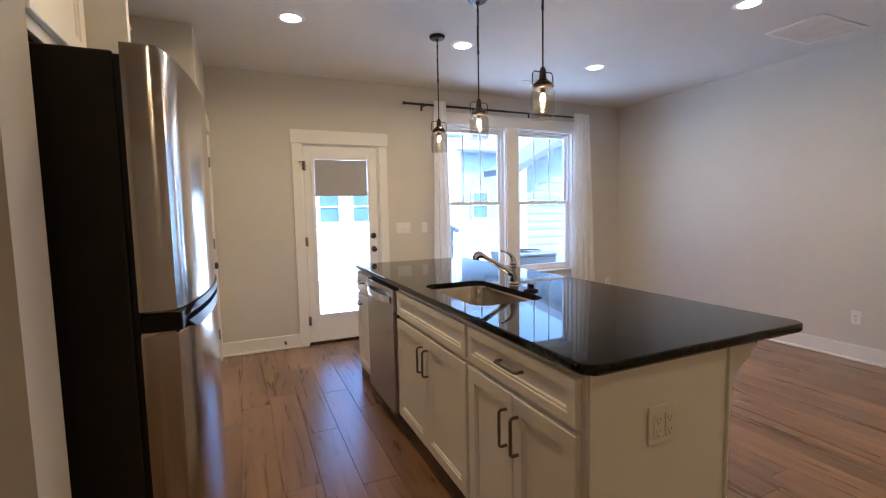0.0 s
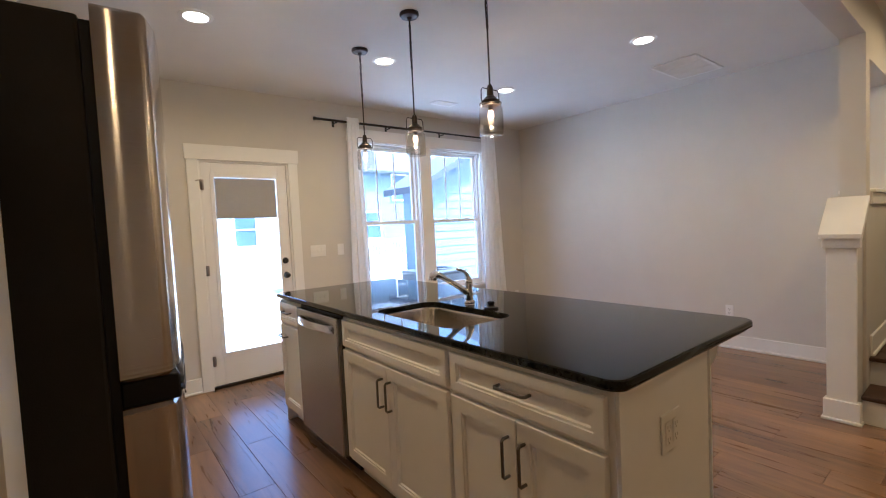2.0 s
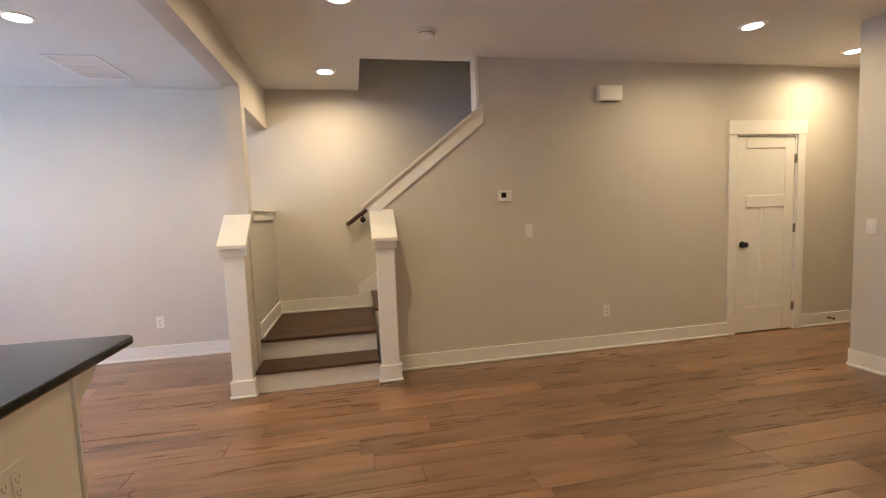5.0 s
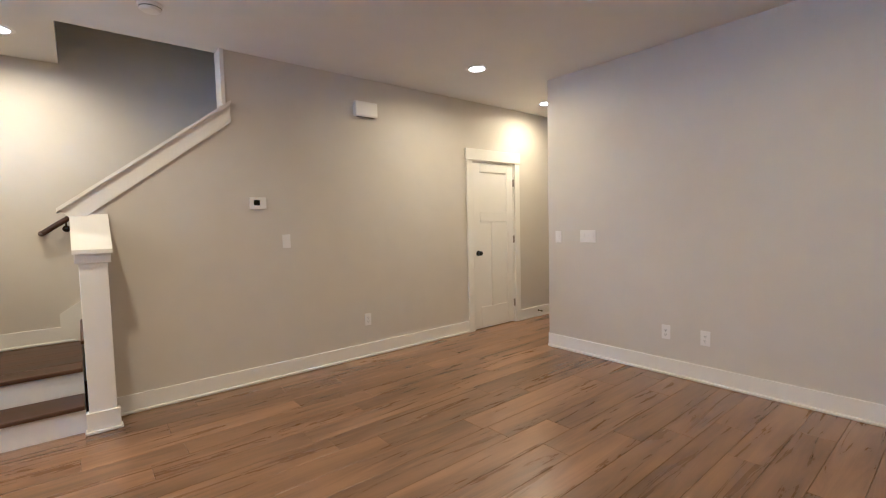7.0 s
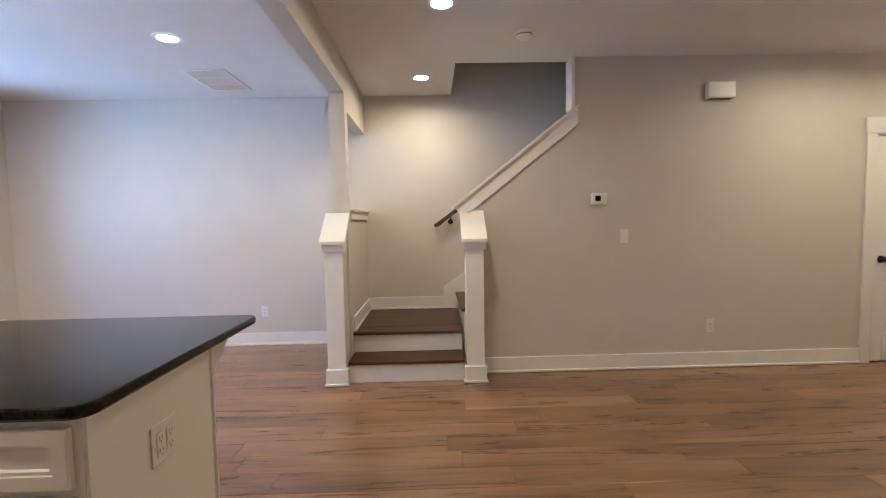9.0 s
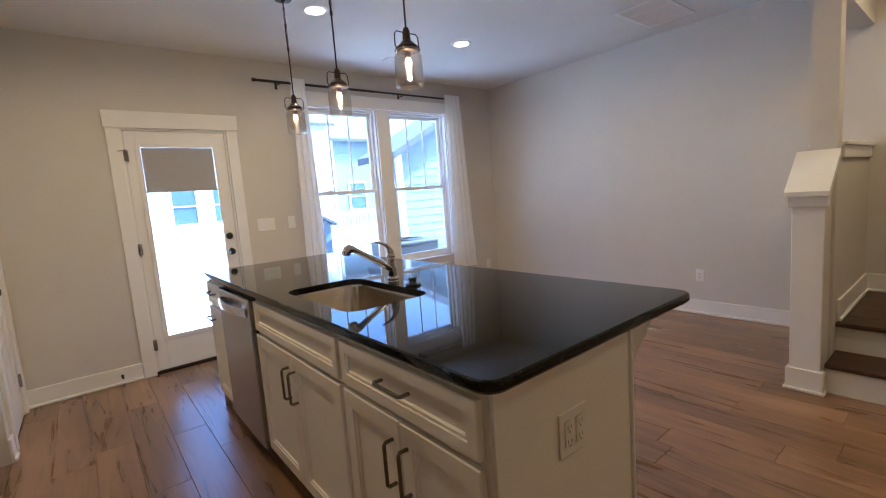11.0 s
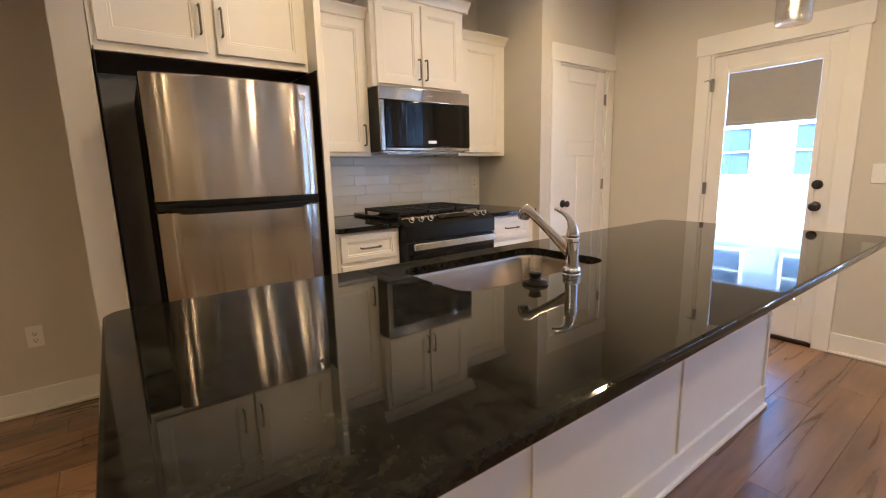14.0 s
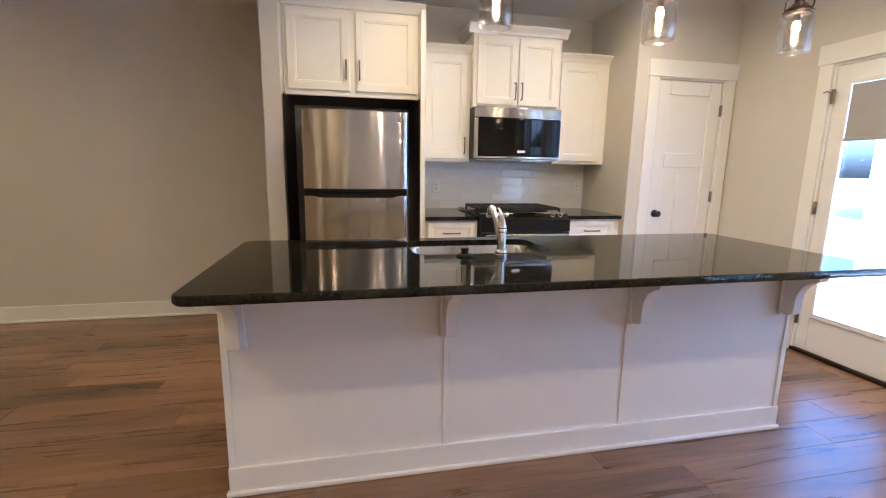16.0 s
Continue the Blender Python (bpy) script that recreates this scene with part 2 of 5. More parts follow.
M_PLASTIC = mat("black_plastic", (0.0045, 0.0045, 0.005), 0.34, spec=0.3, var=0.15, scale=30)
M_BGLASS = mat("black_glass", (0.004, 0.004, 0.005), 0.035, var=0.1, spec=0.32)
M_IRON = mat("cast_iron", (0.014, 0.014, 0.015), 0.55, var=0.2, scale=50, bump=0.3, bscale=300)
M_WPLAST = mat("white_plastic", (0.80, 0.79, 0.77), 0.32, var=0.02)
M_VENT = mat("vent_backing", (0.30, 0.29, 0.28), 0.7)
M_CREAM = mat("cream_slot", (0.40, 0.36, 0.30), 0.5)
M_SLOT = mat("dark_slot", (0.05, 0.05, 0.05), 0.6)
M_TILE = mat("white_glazed_tile", (0.78, 0.78, 0.77), 0.09, var=0.04, scale=3, bump=0.06, bscale=14, spec=0.6)
M_GROUT = mat("grout", (0.74, 0.73, 0.71), 0.9, var=0.06, scale=60)
M_CURT = fabric("sheer_curtain", (0.93, 0.93, 0.92), 0.38)
M_SHADE = fabric("grey_cellular_shade", (0.42, 0.41, 0.40), 0.10)
M_GLASS = glass("window_glass", (0.97, 0.985, 1.0), 0.05)
M_JAR = glass("clear_jar_glass", (0.93, 0.92, 0.90), 0.13)
M_VINYL = mat("white_vinyl", (0.82, 0.83, 0.84), 0.3, var=0.02)
M_LED = glow("led_lens", (1.0, 0.74, 0.46), 2.0)
M_BULB = glow("bulb", (1.0, 0.46, 0.14), 1.6)
M_DISPLAY = glow("oven_display", (0.10, 0.16, 0.55), 0.018)
M_CONC = mat("concrete", (0.56, 0.545, 0.52), 0.9, var=0.10, scale=3, bump=0.4, bscale=60)
M_GRASS = mat("dry_lawn", (0.27, 0.255, 0.17), 0.95, var=0.3, scale=5, bump=0.6, bscale=60)
M_SIDING = mat("blue_grey_siding", (0.15, 0.19, 0.24), 0.7, var=0.06, scale=5, bump=0.2, bscale=90)
M_SIDINGP = mat("light_blue_siding", (0.36, 0.42, 0.48), 0.7, var=0.05, scale=4, bump=0.2, bscale=90)
M_SIDINGW = mat("pale_siding", (0.55, 0.57, 0.60), 0.7, var=0.05, scale=4, bump=0.2, bscale=90)
M_ROOF = mat("grey_shingles", (0.075, 0.08, 0.095), 0.9, var=0.25, scale=30, bump=0.5, bscale=40)
M_FENCE = mat("white_fence", (0.78, 0.78, 0.77), 0.5, var=0.04)
M_ACGREY = mat("ac_grey_metal", (0.05, 0.053, 0.056), 0.55, metal=0.2, var=0.08)
M_PANE = mat("far_window_pane", (0.08, 0.11, 0.15), 0.08, var=0.2)

# ---- shapes ----


def bm_new():
    return bmesh.new()


def bx(bm, x0, x1, y0, y1, z0, z1, b=0.0, seg=1):
    vs = [bm.verts.new((x, y, z)) for x in (x0, x1) for y in (y0, y1) for z in (z0, z1)]
    fs = [(0, 1, 3, 2), (4, 6, 7, 5), (0, 4, 5, 1), (2, 3, 7, 6), (0, 2, 6, 4), (1, 5, 7, 3)]
    made = [bm.faces.new([vs[i] for i in f]) for f in fs]
    if b > 0:
        edges = list({e for f in made for e in f.edges})
        for f in bmesh.ops.bevel(bm, geom=edges, offset=b, segments=seg, affect='EDGES', profile=0.5)["faces"]:
            f.smooth = True
    return bm


def skin(bm, rings, cap0=True, cap1=True, closed=False):
    vs = [[bm.verts.new(p) for p in r] for r in rings]
    k = len(vs[0])
    pairs = list(zip(vs, vs[1:])) + ([(vs[-1], vs[0])] if closed else [])
    for a, b in pairs:
        for i in range(k):
            j = (i + 1) % k
            bm.faces.new((a[i], a[j], b[j], b[i])).smooth = True
    if not closed:
        if cap0:
            bm.faces.new(vs[0][::-1])
        if cap1:
            bm.faces.new(vs[-1])
    return bm


def tube(bm, pts, r, n=10, radii=None, cap=True):
    pts = [Vector(p) for p in pts]
    rings = []
    up = None
    for i, p in enumerate(pts):
        d = (pts[min(i + 1, len(pts) - 1)] - pts[max(i - 1, 0)]).normalized()
        if up is None:
            up = d.orthogonal().normalized()
        up = (up - d * up.dot(d)).normalized()
        side = d.cross(up)
        rad = radii[i] if radii else r
        rings.append([p + (up * math.cos(a) + side * math.sin(a)) * rad for a in [2 * math.pi * k / n for k in range(n)]])
    return skin(bm, rings, cap, cap)


def cyl(bm, p0, p1, r, n=18, r2=None):
    return tube(bm, [p0, p1], r, n, [r, r if r2 is None else r2])


def lathe(bm, prof, c, n=24, cap0=True, cap1=True):
    rings = [[(c[0] + r * math.cos(a), c[1] + r * math.sin(a), c[2] + z) for a in [2 * math.pi * k / n for k in range(n)]]
             for r, z in prof]
    return skin(bm, rings, cap0, cap1)


def prism(bm, pts, axis, a0, a1, soft=False):
    """A polygon of two coordinates (the other axes in order) drawn out along an axis."""
    def put(p, a):
        q = list(p)
        q.insert(axis, a)
        return q
    have = len(bm.faces)
    skin(bm, [[put(p, a0) for p in pts], [put(p, a1) for p in pts]])
    for f in list(bm.faces)[have:]:
        f.smooth = soft and len(f.verts) == 4
    return bm


def rrect(x0, x1, y0, y1, r, n=6):
    out = []
    for cx, cy, a in ((x1 - r, y1 - r, 0), (x0 + r, y1 - r, 90), (x0 + r, y0 + r, 180), (x1 - r, y0 + r, 270)):
        out += [(cx + r * math.cos(radians(a + 90 * k / n)), cy + r * math.sin(radians(a + 90 * k / n))) for k in range(n + 1)]
    return out


def mesh_of(name, bm, material):
    bmesh.ops.recalc_face_normals(bm, faces=bm.faces)
    me = bpy.data.meshes.new(name)
    flags = [f.smooth for f in bm.faces]
    bm.to_mesh(me)
    bm.free()
    me.materials.append(material)
    me.set_sharp_from_angle(angle=radians(32))
    me.polygons.foreach_set("use_smooth", flags)
    return me


def part(name, bm, material, parent=None, label=""):
    ob = new(name, mesh_of(name, bm, material))
    if parent:
        ob.parent = parent
    return tagged(ob, label) if label else ob


def thing(name, m, label, category, group="", kind=""):
    ob = new(name)
    ob.matrix_world = m
    return tagged(ob, label, category, group, kind)


def solid(name, bm, material, label, category, kind="structure", group=""):
    return tagged(part(name, bm, material), label, category, group, kind)


# ---- large structure ----
XW, XE, YN, YS = -1.77, 3.88, 3.70, -4.713
XS = 2.79
WT = 0.14

# openings of the north wall: door and two windows
bd0, bd1, bdh = -0.240, 0.532, 2.012
wa0, wa1, wb0, wb1, wz0, wz1 = 1.27, 2.10, 2.265, 3.095, 0.565, 2.29
b = bm_new()
y0, y1 = YN, YN + WT
bx(b, XW - WT, bd0, y0, y1, 0, CEIL)
bx(b, bd0, bd1, y0, y1, bdh, CEIL)
bx(b, bd1, wa0, y0, y1, 0, CEIL)
bx(b, wa0, wb1, y0, y1, wz1, CEIL)
bx(b, wa0, wb1, y0, y1, 0, wz0)
bx(b, wa1, wb0, y0, y1, wz0, wz1)
bx(b, wb1, XE + WT, y0, y1, 0, CEIL)
solid("wall_north", b, M_WALL, "warm grey painted wall with a glazed door and two windows", "wall")
b = bm_new()
bx(b, XE, XE + WT, -6.0, YN, 0, 5.2)
solid("wall_east", b, M_WALL, "warm grey painted wall of living room and stairs", "wall")
b = bm_new()
bx(b, XW - WT, XW, -7.2, YN, 0, CEIL)
solid("wall_west", b, M_WALL, "warm grey painted wall behind the kitchen cabinets", "wall")
b = bm_new()
bx(b, XW, 1.807, YS - 0.12, YS, 0, CEIL)
bx(b, 1.687, 1.807, -7.2, YS - 0.12, 0, CEIL)
solid("wall_south", b, M_WALL, "plain warm grey wall with switches and outlets", "wall")
b = bm_new()
bx(b, XW - WT, XE + WT, -7.34, -7.2, 0, CEIL)
solid("wall_hall_end", b, M_WALL, "plain warm grey wall closing the hallway", "wall")

# wall between hall and stairs, its top raked along the flight
cdo0, cdo1, cdh = -4.590, -5.312, 1.995
b = bm_new()
rake0, rake1 = (-1.03, 1.33), (-1.985, 2.155)
prism(b, [(-1.19, 0), (-1.19, 1.33), rake0, rake1, (-1.985, CEIL), (cdo0, CEIL), (cdo0, 0)], 0, XS, XS + 0.12)
bx(b, XS, XS + 0.12, cdo1, cdo0, cdh, CEIL)
bx(b, XS, XS + 0.12, -7.2, cdo1, 0, CEIL)
solid("wall_stair", b, M_WALL, "warm grey wall with a raked top along the stairs", "wall")

# beam from the kitchen wing wall to the stair column, with the low wall under it
BY0, BY1, BZ = -0.067, 0.058, 2.395
b = bm_new()
bx(b, XW, XE, BY0, BY1, BZ, CEIL)
solid("beam", b, M_WALL, "boxed ceiling beam painted like the walls", "beam")
b = bm_new()
bx(b, XW, -1.075, BY0, 0.052, 0, BZ)
solid("wall_wing", b, M_WALL, "short painted wing wall beside the fridge", "wall")
b = bm_new()
bx(b, XS, 2.91, BY0, BY1, 0, BZ)
bx(b, 2.91, XE, BY0, BY1, 0, 1.42)
bx(b, 2.91, XE, BY0, BY1, 2.262, BZ)
solid("wall_half", b, M_WALL, "half wall with an open top beside the stair landing", "wall")

# pantry
PX = -1.042
pdo0, pdo1, pdh = 2.965, 3.60, 2.04
b = bm_new()
bx(b, XW, PX, 2.765, 2.90, 0, CEIL)
bx(b, PX - 0.1, PX, 2.90, pdo0, 0, CEIL)
bx(b, PX - 0.1, PX, pdo0, pdo1, pdh, CEIL)
bx(b, PX - 0.1, PX, pdo1, YN, 0, CEIL)
solid("wall_pantry", b, M_WALL, "warm grey painted walls of the corner pantry", "wall")

# ceiling with the stair opening
b = bm_new()
HY = -1.0
bx(b, XW - WT, XE + WT, HY, YN + WT, CEIL, CEIL + 0.25)
bx(b, XW - WT, XS + 0.12, -7.34, HY, CEIL, CEIL + 0.25)
bx(b, XS + 0.12, XE, -7.34, -6.0, CEIL, CEIL + 0.25)
solid("ceiling", b, M_CEIL, "flat off-white painted ceiling with downlights", "ceiling")
b = bm_new()
bx(b, XS, XS + 0.12, -6.0, HY - 0.002, CEIL + 0.25, 5.2)
bx(b, XS + 0.12, XE, -6.12, -6.0, 0, 5.2)
bx(b, XS + 0.12, XE, HY, HY + 0.12, CEIL + 0.25, 5.2)
solid("wall_upper", b, M_WALL, "painted walls of the stairwell above", "wall")
b = bm_new()
bx(b, XS, XE + WT, -6.12, HY + 0.12, 5.2, 5.3)
solid("ceiling_upper", b, M_CEIL, "painted ceiling of the stairwell above", "ceiling")

# sub floor
b = bm_new()
bx(b, XW - WT, XE + WT, -7.34, YN + WT, -0.25, -0.012)
solid("floor_base", b, M_SUB, "dark underlay below the wooden planks", "floor")


# ---- trim ----
def base(x0, y0, x1, y1, side, z=0.0, name="baseboard"):
    """Board and shoe along a wall from one point to another; side: the way into the room."""
    bm = bm_new()
    sx, sy = side
    for t, h, c in ((0.015, 0.135, 0.004), (0.027, 0.022, 0.008)):
        xa, xb = sorted((x0, x1 if not sx else x0 + sx * t))
        ya, yb = sorted((y0, y1 if not sy else y0 + sy * t))
        if sx:
            ya, yb = sorted((y0, y1))
        else:
            xa, xb = sorted((x0, x1))
        bx(bm, xa, xb, ya, yb, z, z + h, c, 2)
    return solid(name, bm, M_TRIM, "white painted baseboard with shoe moulding", "baseboard")


base(PX, YN, -0.331, YN, (0, -1))
base(0.624, YN, XE, YN, (0, -1))
base(XE, BY1, XE, YN, (-1, 0))
base(2.60, BY1, XE, BY1, (0, 1))
base(XW, YS, XW, BY0, (1, 0))
base(XW, BY0, -1.075, BY0, (0, -1))
base(-1.075, BY0, -1.075, 0.052, (1, 0))
base(XW, YS, 1.807, YS, (0, 1))
base(1.807, YS, 1.807, -7.2, (1, 0))
base(XS, -1.19, XS, -4.499, (-1, 0))
base(XS, -5.403, XS, -7.2, (-1, 0))
base(PX, 2.765, PX, 2.868, (1, 0))

# sloped skirt and cap along the raked wall
ry0, rz0 = -0.967, 1.45
ry1, rz1 = -2.014, 2.27
sl = (rz1 - rz0) / (ry0 - ry1)
b = bm_new()
prism(b, [(ry0, rz0 - 0.025), (ry1, rz1 - 0.025), (ry1, rz1 - 0.165), (ry0 - 0.07, rz0 - 0.11)], 0, XS - 0.018, XS)
solid("rake_skirt", b, M_TRIM, "white painted raked skirt board along the stairs", "trim")
b = bm_new()
prism(b, [(ry0 + 0.02, rz0 - 0.015), (ry1, rz1), (ry1, rz1 - 0.025), (ry0 + 0.02, rz0 - 0.04)], 0, XS - 0.045, XS + 0.16)
solid("rake_cap", b, M_TRIM, "white painted raked cap along the stairs", "trim")
b = bm_new()
prism(b, [(-1.03, 1.33), (-1.03, 1.385), (-1.985, 2.225), (-1.985, 2.155)], 0, XS, XS + 0.12)
solid("rake_filler", b, M_TRIM, "white painted raked board along the stairs", "trim")
b = bm_new()
bx(b, XS - 0.018, XS + 0.135, -1.985, -1.955, 2.235, CEIL, 0.003)
solid("trim_upright", b, M_TRIM, "white painted upright trim at the stair opening", "trim")

# sill of the open half wall
b = bm_new()
bx(b, 2.912, XE, BY0 - 0.03, BY1 + 0.03, 1.42, 1.445, 0.005)
bx(b, 2.912, XE, BY0 - 0.014, BY0, 1.345, 1.42, 0.003)
bx(b, 2.912, XE, BY1, BY1 + 0.014, 1.345, 1.42, 0.003)
solid("sill_half_wall", b, M_TRIM, "white painted sill on the half wall", "sill")

# ---- stairs ----
STEP = 0.18


def stairs():
    st = thing("staircase", pose(0, 0, 0), "white-risered stairs with dark stained wooden treads", "staircase", kind="structure")
    sy0, sy1 = -1.02, BY0
    b = bm_new()
    bx(b, 2.635, 2.90, sy0, sy1, 0, STEP - 0.028)
    part("riser", b, M_TRIM, st)
    b = bm_new()
    bx(b, 2.905, XE, sy0, sy1, 0, 2 * STEP - 0.028)
    part("riser", b, M_TRIM, st)
    b = bm_new()
    bx(b, 2.605, 2.905, sy0, sy1, STEP - 0.028, STEP, 0.008, 2)
    part("tread", b, M_TREAD, st, "dark stained wooden tread")
    for i in range(5):
        xa = 2.872 + i * 0.2022
        b = bm_new()
        bx(b, xa, min(xa + 0.2012, XE), sy0, sy1, 2 * STEP - 0.028, 2 * STEP, 0.008 if i == 0 else 0.0015, 2 if i == 0 else 1)
        part("landing_board", b, M_TREAD, st, "dark stained wooden landing board")
    n = 12
    for i in range(n):
        ya = -1.045 - i * 0.255
        z = (3 + i) * STEP
        b = bm_new()
        bx(b, XS + 0.121, XE, ya - 0.255, ya, 0.0 if i < 2 else z - 0.6, z - 0.028)
        part("riser", b, M_TRIM, st)
        b = bm_new()
        bx(b, XS + 0.121, XE, ya - 0.257, ya + 0.028, z - 0.028, z, 0.008, 2)
        part("tread", b, M_TREAD, st, "dark stained wooden tread")


stairs()
base(2.905, BY0, XE, BY0, (0, -1), 2 * STEP, "baseboard_landing")
base(XE, -0.985, XE, BY0, (-1, 0), 2 * STEP, "baseboard_landing")
b = bm_new()
sk = 0.18 / 0.255
prism(b, [(-0.89, 0.36), (-0.89, 0.60), (-4.0, 0.60 + 3.11 * sk), (-4.0, 0.30 + 3.11 * sk), (-1.05, 0.36)], 0, XE - 0.019, XE)
solid("stair_skirt", b, M_TRIM, "white painted skirt board rising with the stairs", "trim")


def handrail():
    h = thing("handrail", pose(XE - 0.07, -0.835, 1.285), "dark stained round handrail on metal wall brackets", "handrail")
    b = bm_new()
    L = 2.6
    tube(b, [(0.07, 0.02, -0.012), (0.0, 0.0, -0.005), (0, -0.06, 0.042), (0, -L, L * sk)], 0.022, 12)
    part("rail", b, M_RAILW, h)
    for d in (0.14, 1.3, 2.4):
        b = bm_new()
        tube(b, [(0, -d, d * sk - 0.02), (0.0, -d, d * sk - 0.06), (0.065, -d, d * sk - 0.075)], 0.007, 8)
        cyl(b, (0.06, -d, d * sk - 0.075), (0.069, -d, d * sk - 0.075), 0.028, 14)
        part("bracket", b, M_BRONZE, h, "dark metal bracket")


handrail()


def newel(y0, y1):
    """The boxed white end of a low raked wall."""
    n = thing("newel_post", pose(2.575, (y0 + y1) / 2, 0), "white boxed newel post with a sloping cap beside the steps", "newel post", "posts at the stairs")
    w = (y1 - y0) / 2
    b = bm_new()
    prism(b, [(0.02, 0), (0.215, 0), (0.215, 1.36), (0.02, 1.19)], 1, -w + 0.012, w - 0.012)
    part("low_wall", b, M_WALL, n, "warm grey painted low wall")
    b = bm_new()
    bx(b, 0.0, 0.02, -w + 0.006, w - 0.006, 0, 1.17, 0.003)
    part("face_board", b, M_TRIM, n)
    b = bm_new()
    bx(b, -0.014, 0.05, -w - 0.010, w + 0.010, 0, 0.135, 0.004, 2)
    bx(b, -0.024, 0.052, -w - 0.020, w + 0.020, 0, 0.02, 0.006, 2)
    part("base_trim", b, M_TRIM, n)
    b = bm_new()
    bx(b, -0.018, 0.03, -w - 0.012, w + 0.012, 1.085, 1.15, 0.004, 2)
    part("band", b, M_TRIM, n)
    b = bm_new()
    prism(b, [(-0.045, 1.145), (-0.045, 1.172), (0.214, 1.40), (0.214, 1.365), (-0.02, 1.145)], 1, -w - 0.022, w + 0.022)
    part("cap", b, M_TRIM, n)
    return n


newel(-0.062, 0.095)
newel(-1.187, -1.03)


# ---- doors ----
def casing(parent, x0, x1, z, w=0.09, head=0.13, t=0.018):
    for xa, xb in ((x0 - w, x0), (x1, x1 + w)):
        b = bm_new()
        bx(b, xa, xb, -t, 0, 0, z, 0.003, 2)
        part("casing", b, M_TRIM, parent)
    b = bm_new()
    bx(b, x0 - w - 0.012, x1 + w + 0.012, -t - 0.006, 0, z, z + head, 0.003, 2)
    part("head_casing", b, M_TRIM, parent)


def jamb(parent, x0, x1, z, d=0.10):
    b = bm_new()
    bx(b, x0, x0 + 0.016, 0.0, d, 0, z)
    bx(b, x1 - 0.016, x1, 0.0, d, 0, z)
    bx(b, x0 + 0.016, x1 - 0.016, 0.0, d, z - 0.016, z)
    part("jamb", b, M_TRIM, parent)


def hinges(parent, x, zs, material=M_NICKEL):
    for z in zs:
        b = bm_new()
        cyl(b, (x, -0.008, z - 0.045), (x, -0.008, z + 0.045), 0.0075, 10)
        bx(b, x - 0.014, x + 0.014, -0.006, -0.001, z - 0.044, z + 0.044, 0.001)
        part("hinge", b, material, parent)


def knob(parent, x, z, y=0.0, r=0.027, material=M_BLACK):
    b = bm_new()
    rings = []
    for rr, d in ((0.032, 0.0), (0.032, 0.006), (0.026, 0.010), (0.011, 0.012), (0.011, 0.030), (r * 0.8, 0.036), (r, 0.046), (r * 0.9, 0.056), (r * 0.5, 0.062)):
        rings.append([(x + rr * math.cos(a), y - d, z + rr * math.sin(a)) for a in [2 * math.pi * k / 20 for k in range(20)]])
    skin(b, rings)
    return part("knob", b, material, parent, "black round knob")


def panel_door(parent, x0, x1, z0, z1, y):
    """A leaf with one wide panel above two tall ones."""
    b = bm_new()
    d = 0.035
    s = 0.11
    m = (x0 + x1) / 2
    zt, zl = z1 - 0.115, z1 - 0.70
    bev = 0.005
    bx(b, x0, x0 + s, y, y + d, z0, z1, bev)
    bx(b, x1 - s, x1, y, y + d, z0, z1, bev)
    bx(b, x0 + s, x1 - s, y, y + d, zt, z1, bev)
    bx(b, x0 + s, x1 - s, y, y + d, zl, zl + 0.12, bev)
    bx(b, x0 + s, x1 - s, y, y + d, z0, z0 + 0.255, bev)
    bx(b, m - 0.05, m + 0.05, y, y + d, z0 + 0.255, zl, bev)
    leaf = part("leaf", b, M_DOOR, parent)
    for xa, xb, za, zb in ((x0 + s, x1 - s, zl + 0.12, zt), (x0 + s, m - 0.05, z0 + 0.255, zl), (m + 0.05, x1 - s, z0 + 0.255, zl)):
        b = bm_new()
        bx(b, xa - 0.004, xb + 0.004, y + 0.009, y + 0.026, za - 0.004, zb + 0.004)
        part("panel", b, M_DOOR, leaf)


def inner_door(name, m, w, h, knob_left, label):
    d = thing(name, m, label, "door", kind="structure")
    casing(d, 0, w, h)
    jamb(d, 0, w, h, 0.09)
    panel_door(d, 0.018, w - 0.018, 0.010, h - 0.018, 0.004)
    kx = 0.085 if knob_left else w - 0.085
    hx = w - 0.018 if knob_left else 0.018
    knob(d, kx, h * 0.457, 0.004)
    hinges(d, hx, (0.25, h * 0.528, h * 0.88))
    return d


inner_door("door_2", pose(PX, pdo0, 0, 0, 0, 90), pdo1 - pdo0, pdh, True, "closed white three-panel pantry door with black knob")
inner_door("door_3", pose(XS, cdo0, 0, 0, 0, -90), cdo0 - cdo1, cdh, True, "closed white three-panel closet door with black knob")

bk = thing("door_1", pose(bd0, YN, 0), "white glazed back door with a grey cellular shade", "door", kind="structure")
bw = bd1 - bd0
casing(bk, 0, bw, bdh)
jamb(bk, 0, bw, bdh, WT)
g0, g1, gz0, gz1 = 0.098, 0.674, 0.285, 1.885
b = bm_new()
for q in ((0.018, g0, 0.025, bdh - 0.018), (g1, bw - 0.018, 0.025, bdh - 0.018), (g0, g1, gz1, bdh - 0.018), (g0, g1, 0.025, gz0)):
    bx(b, q[0], q[1], 0.012, 0.056, q[2], q[3], 0.002)
part("leaf", b, M_DOOR, bk)
b = bm_new()
for q in ((g0 - 0.012, g0 + 0.022, gz0 - 0.012, gz1 + 0.012), (g1 - 0.022, g1 + 0.012, gz0 - 0.012, gz1 + 0.012), (g0 + 0.022, g1 - 0.022, gz1 - 0.022, gz1 + 0.012), (g0 + 0.022, g1 - 0.022, gz0 - 0.012, gz0 + 0.022)):
    bx(b, q[0], q[1], 0.002, 0.0118, q[2], q[3], 0.003, 2)
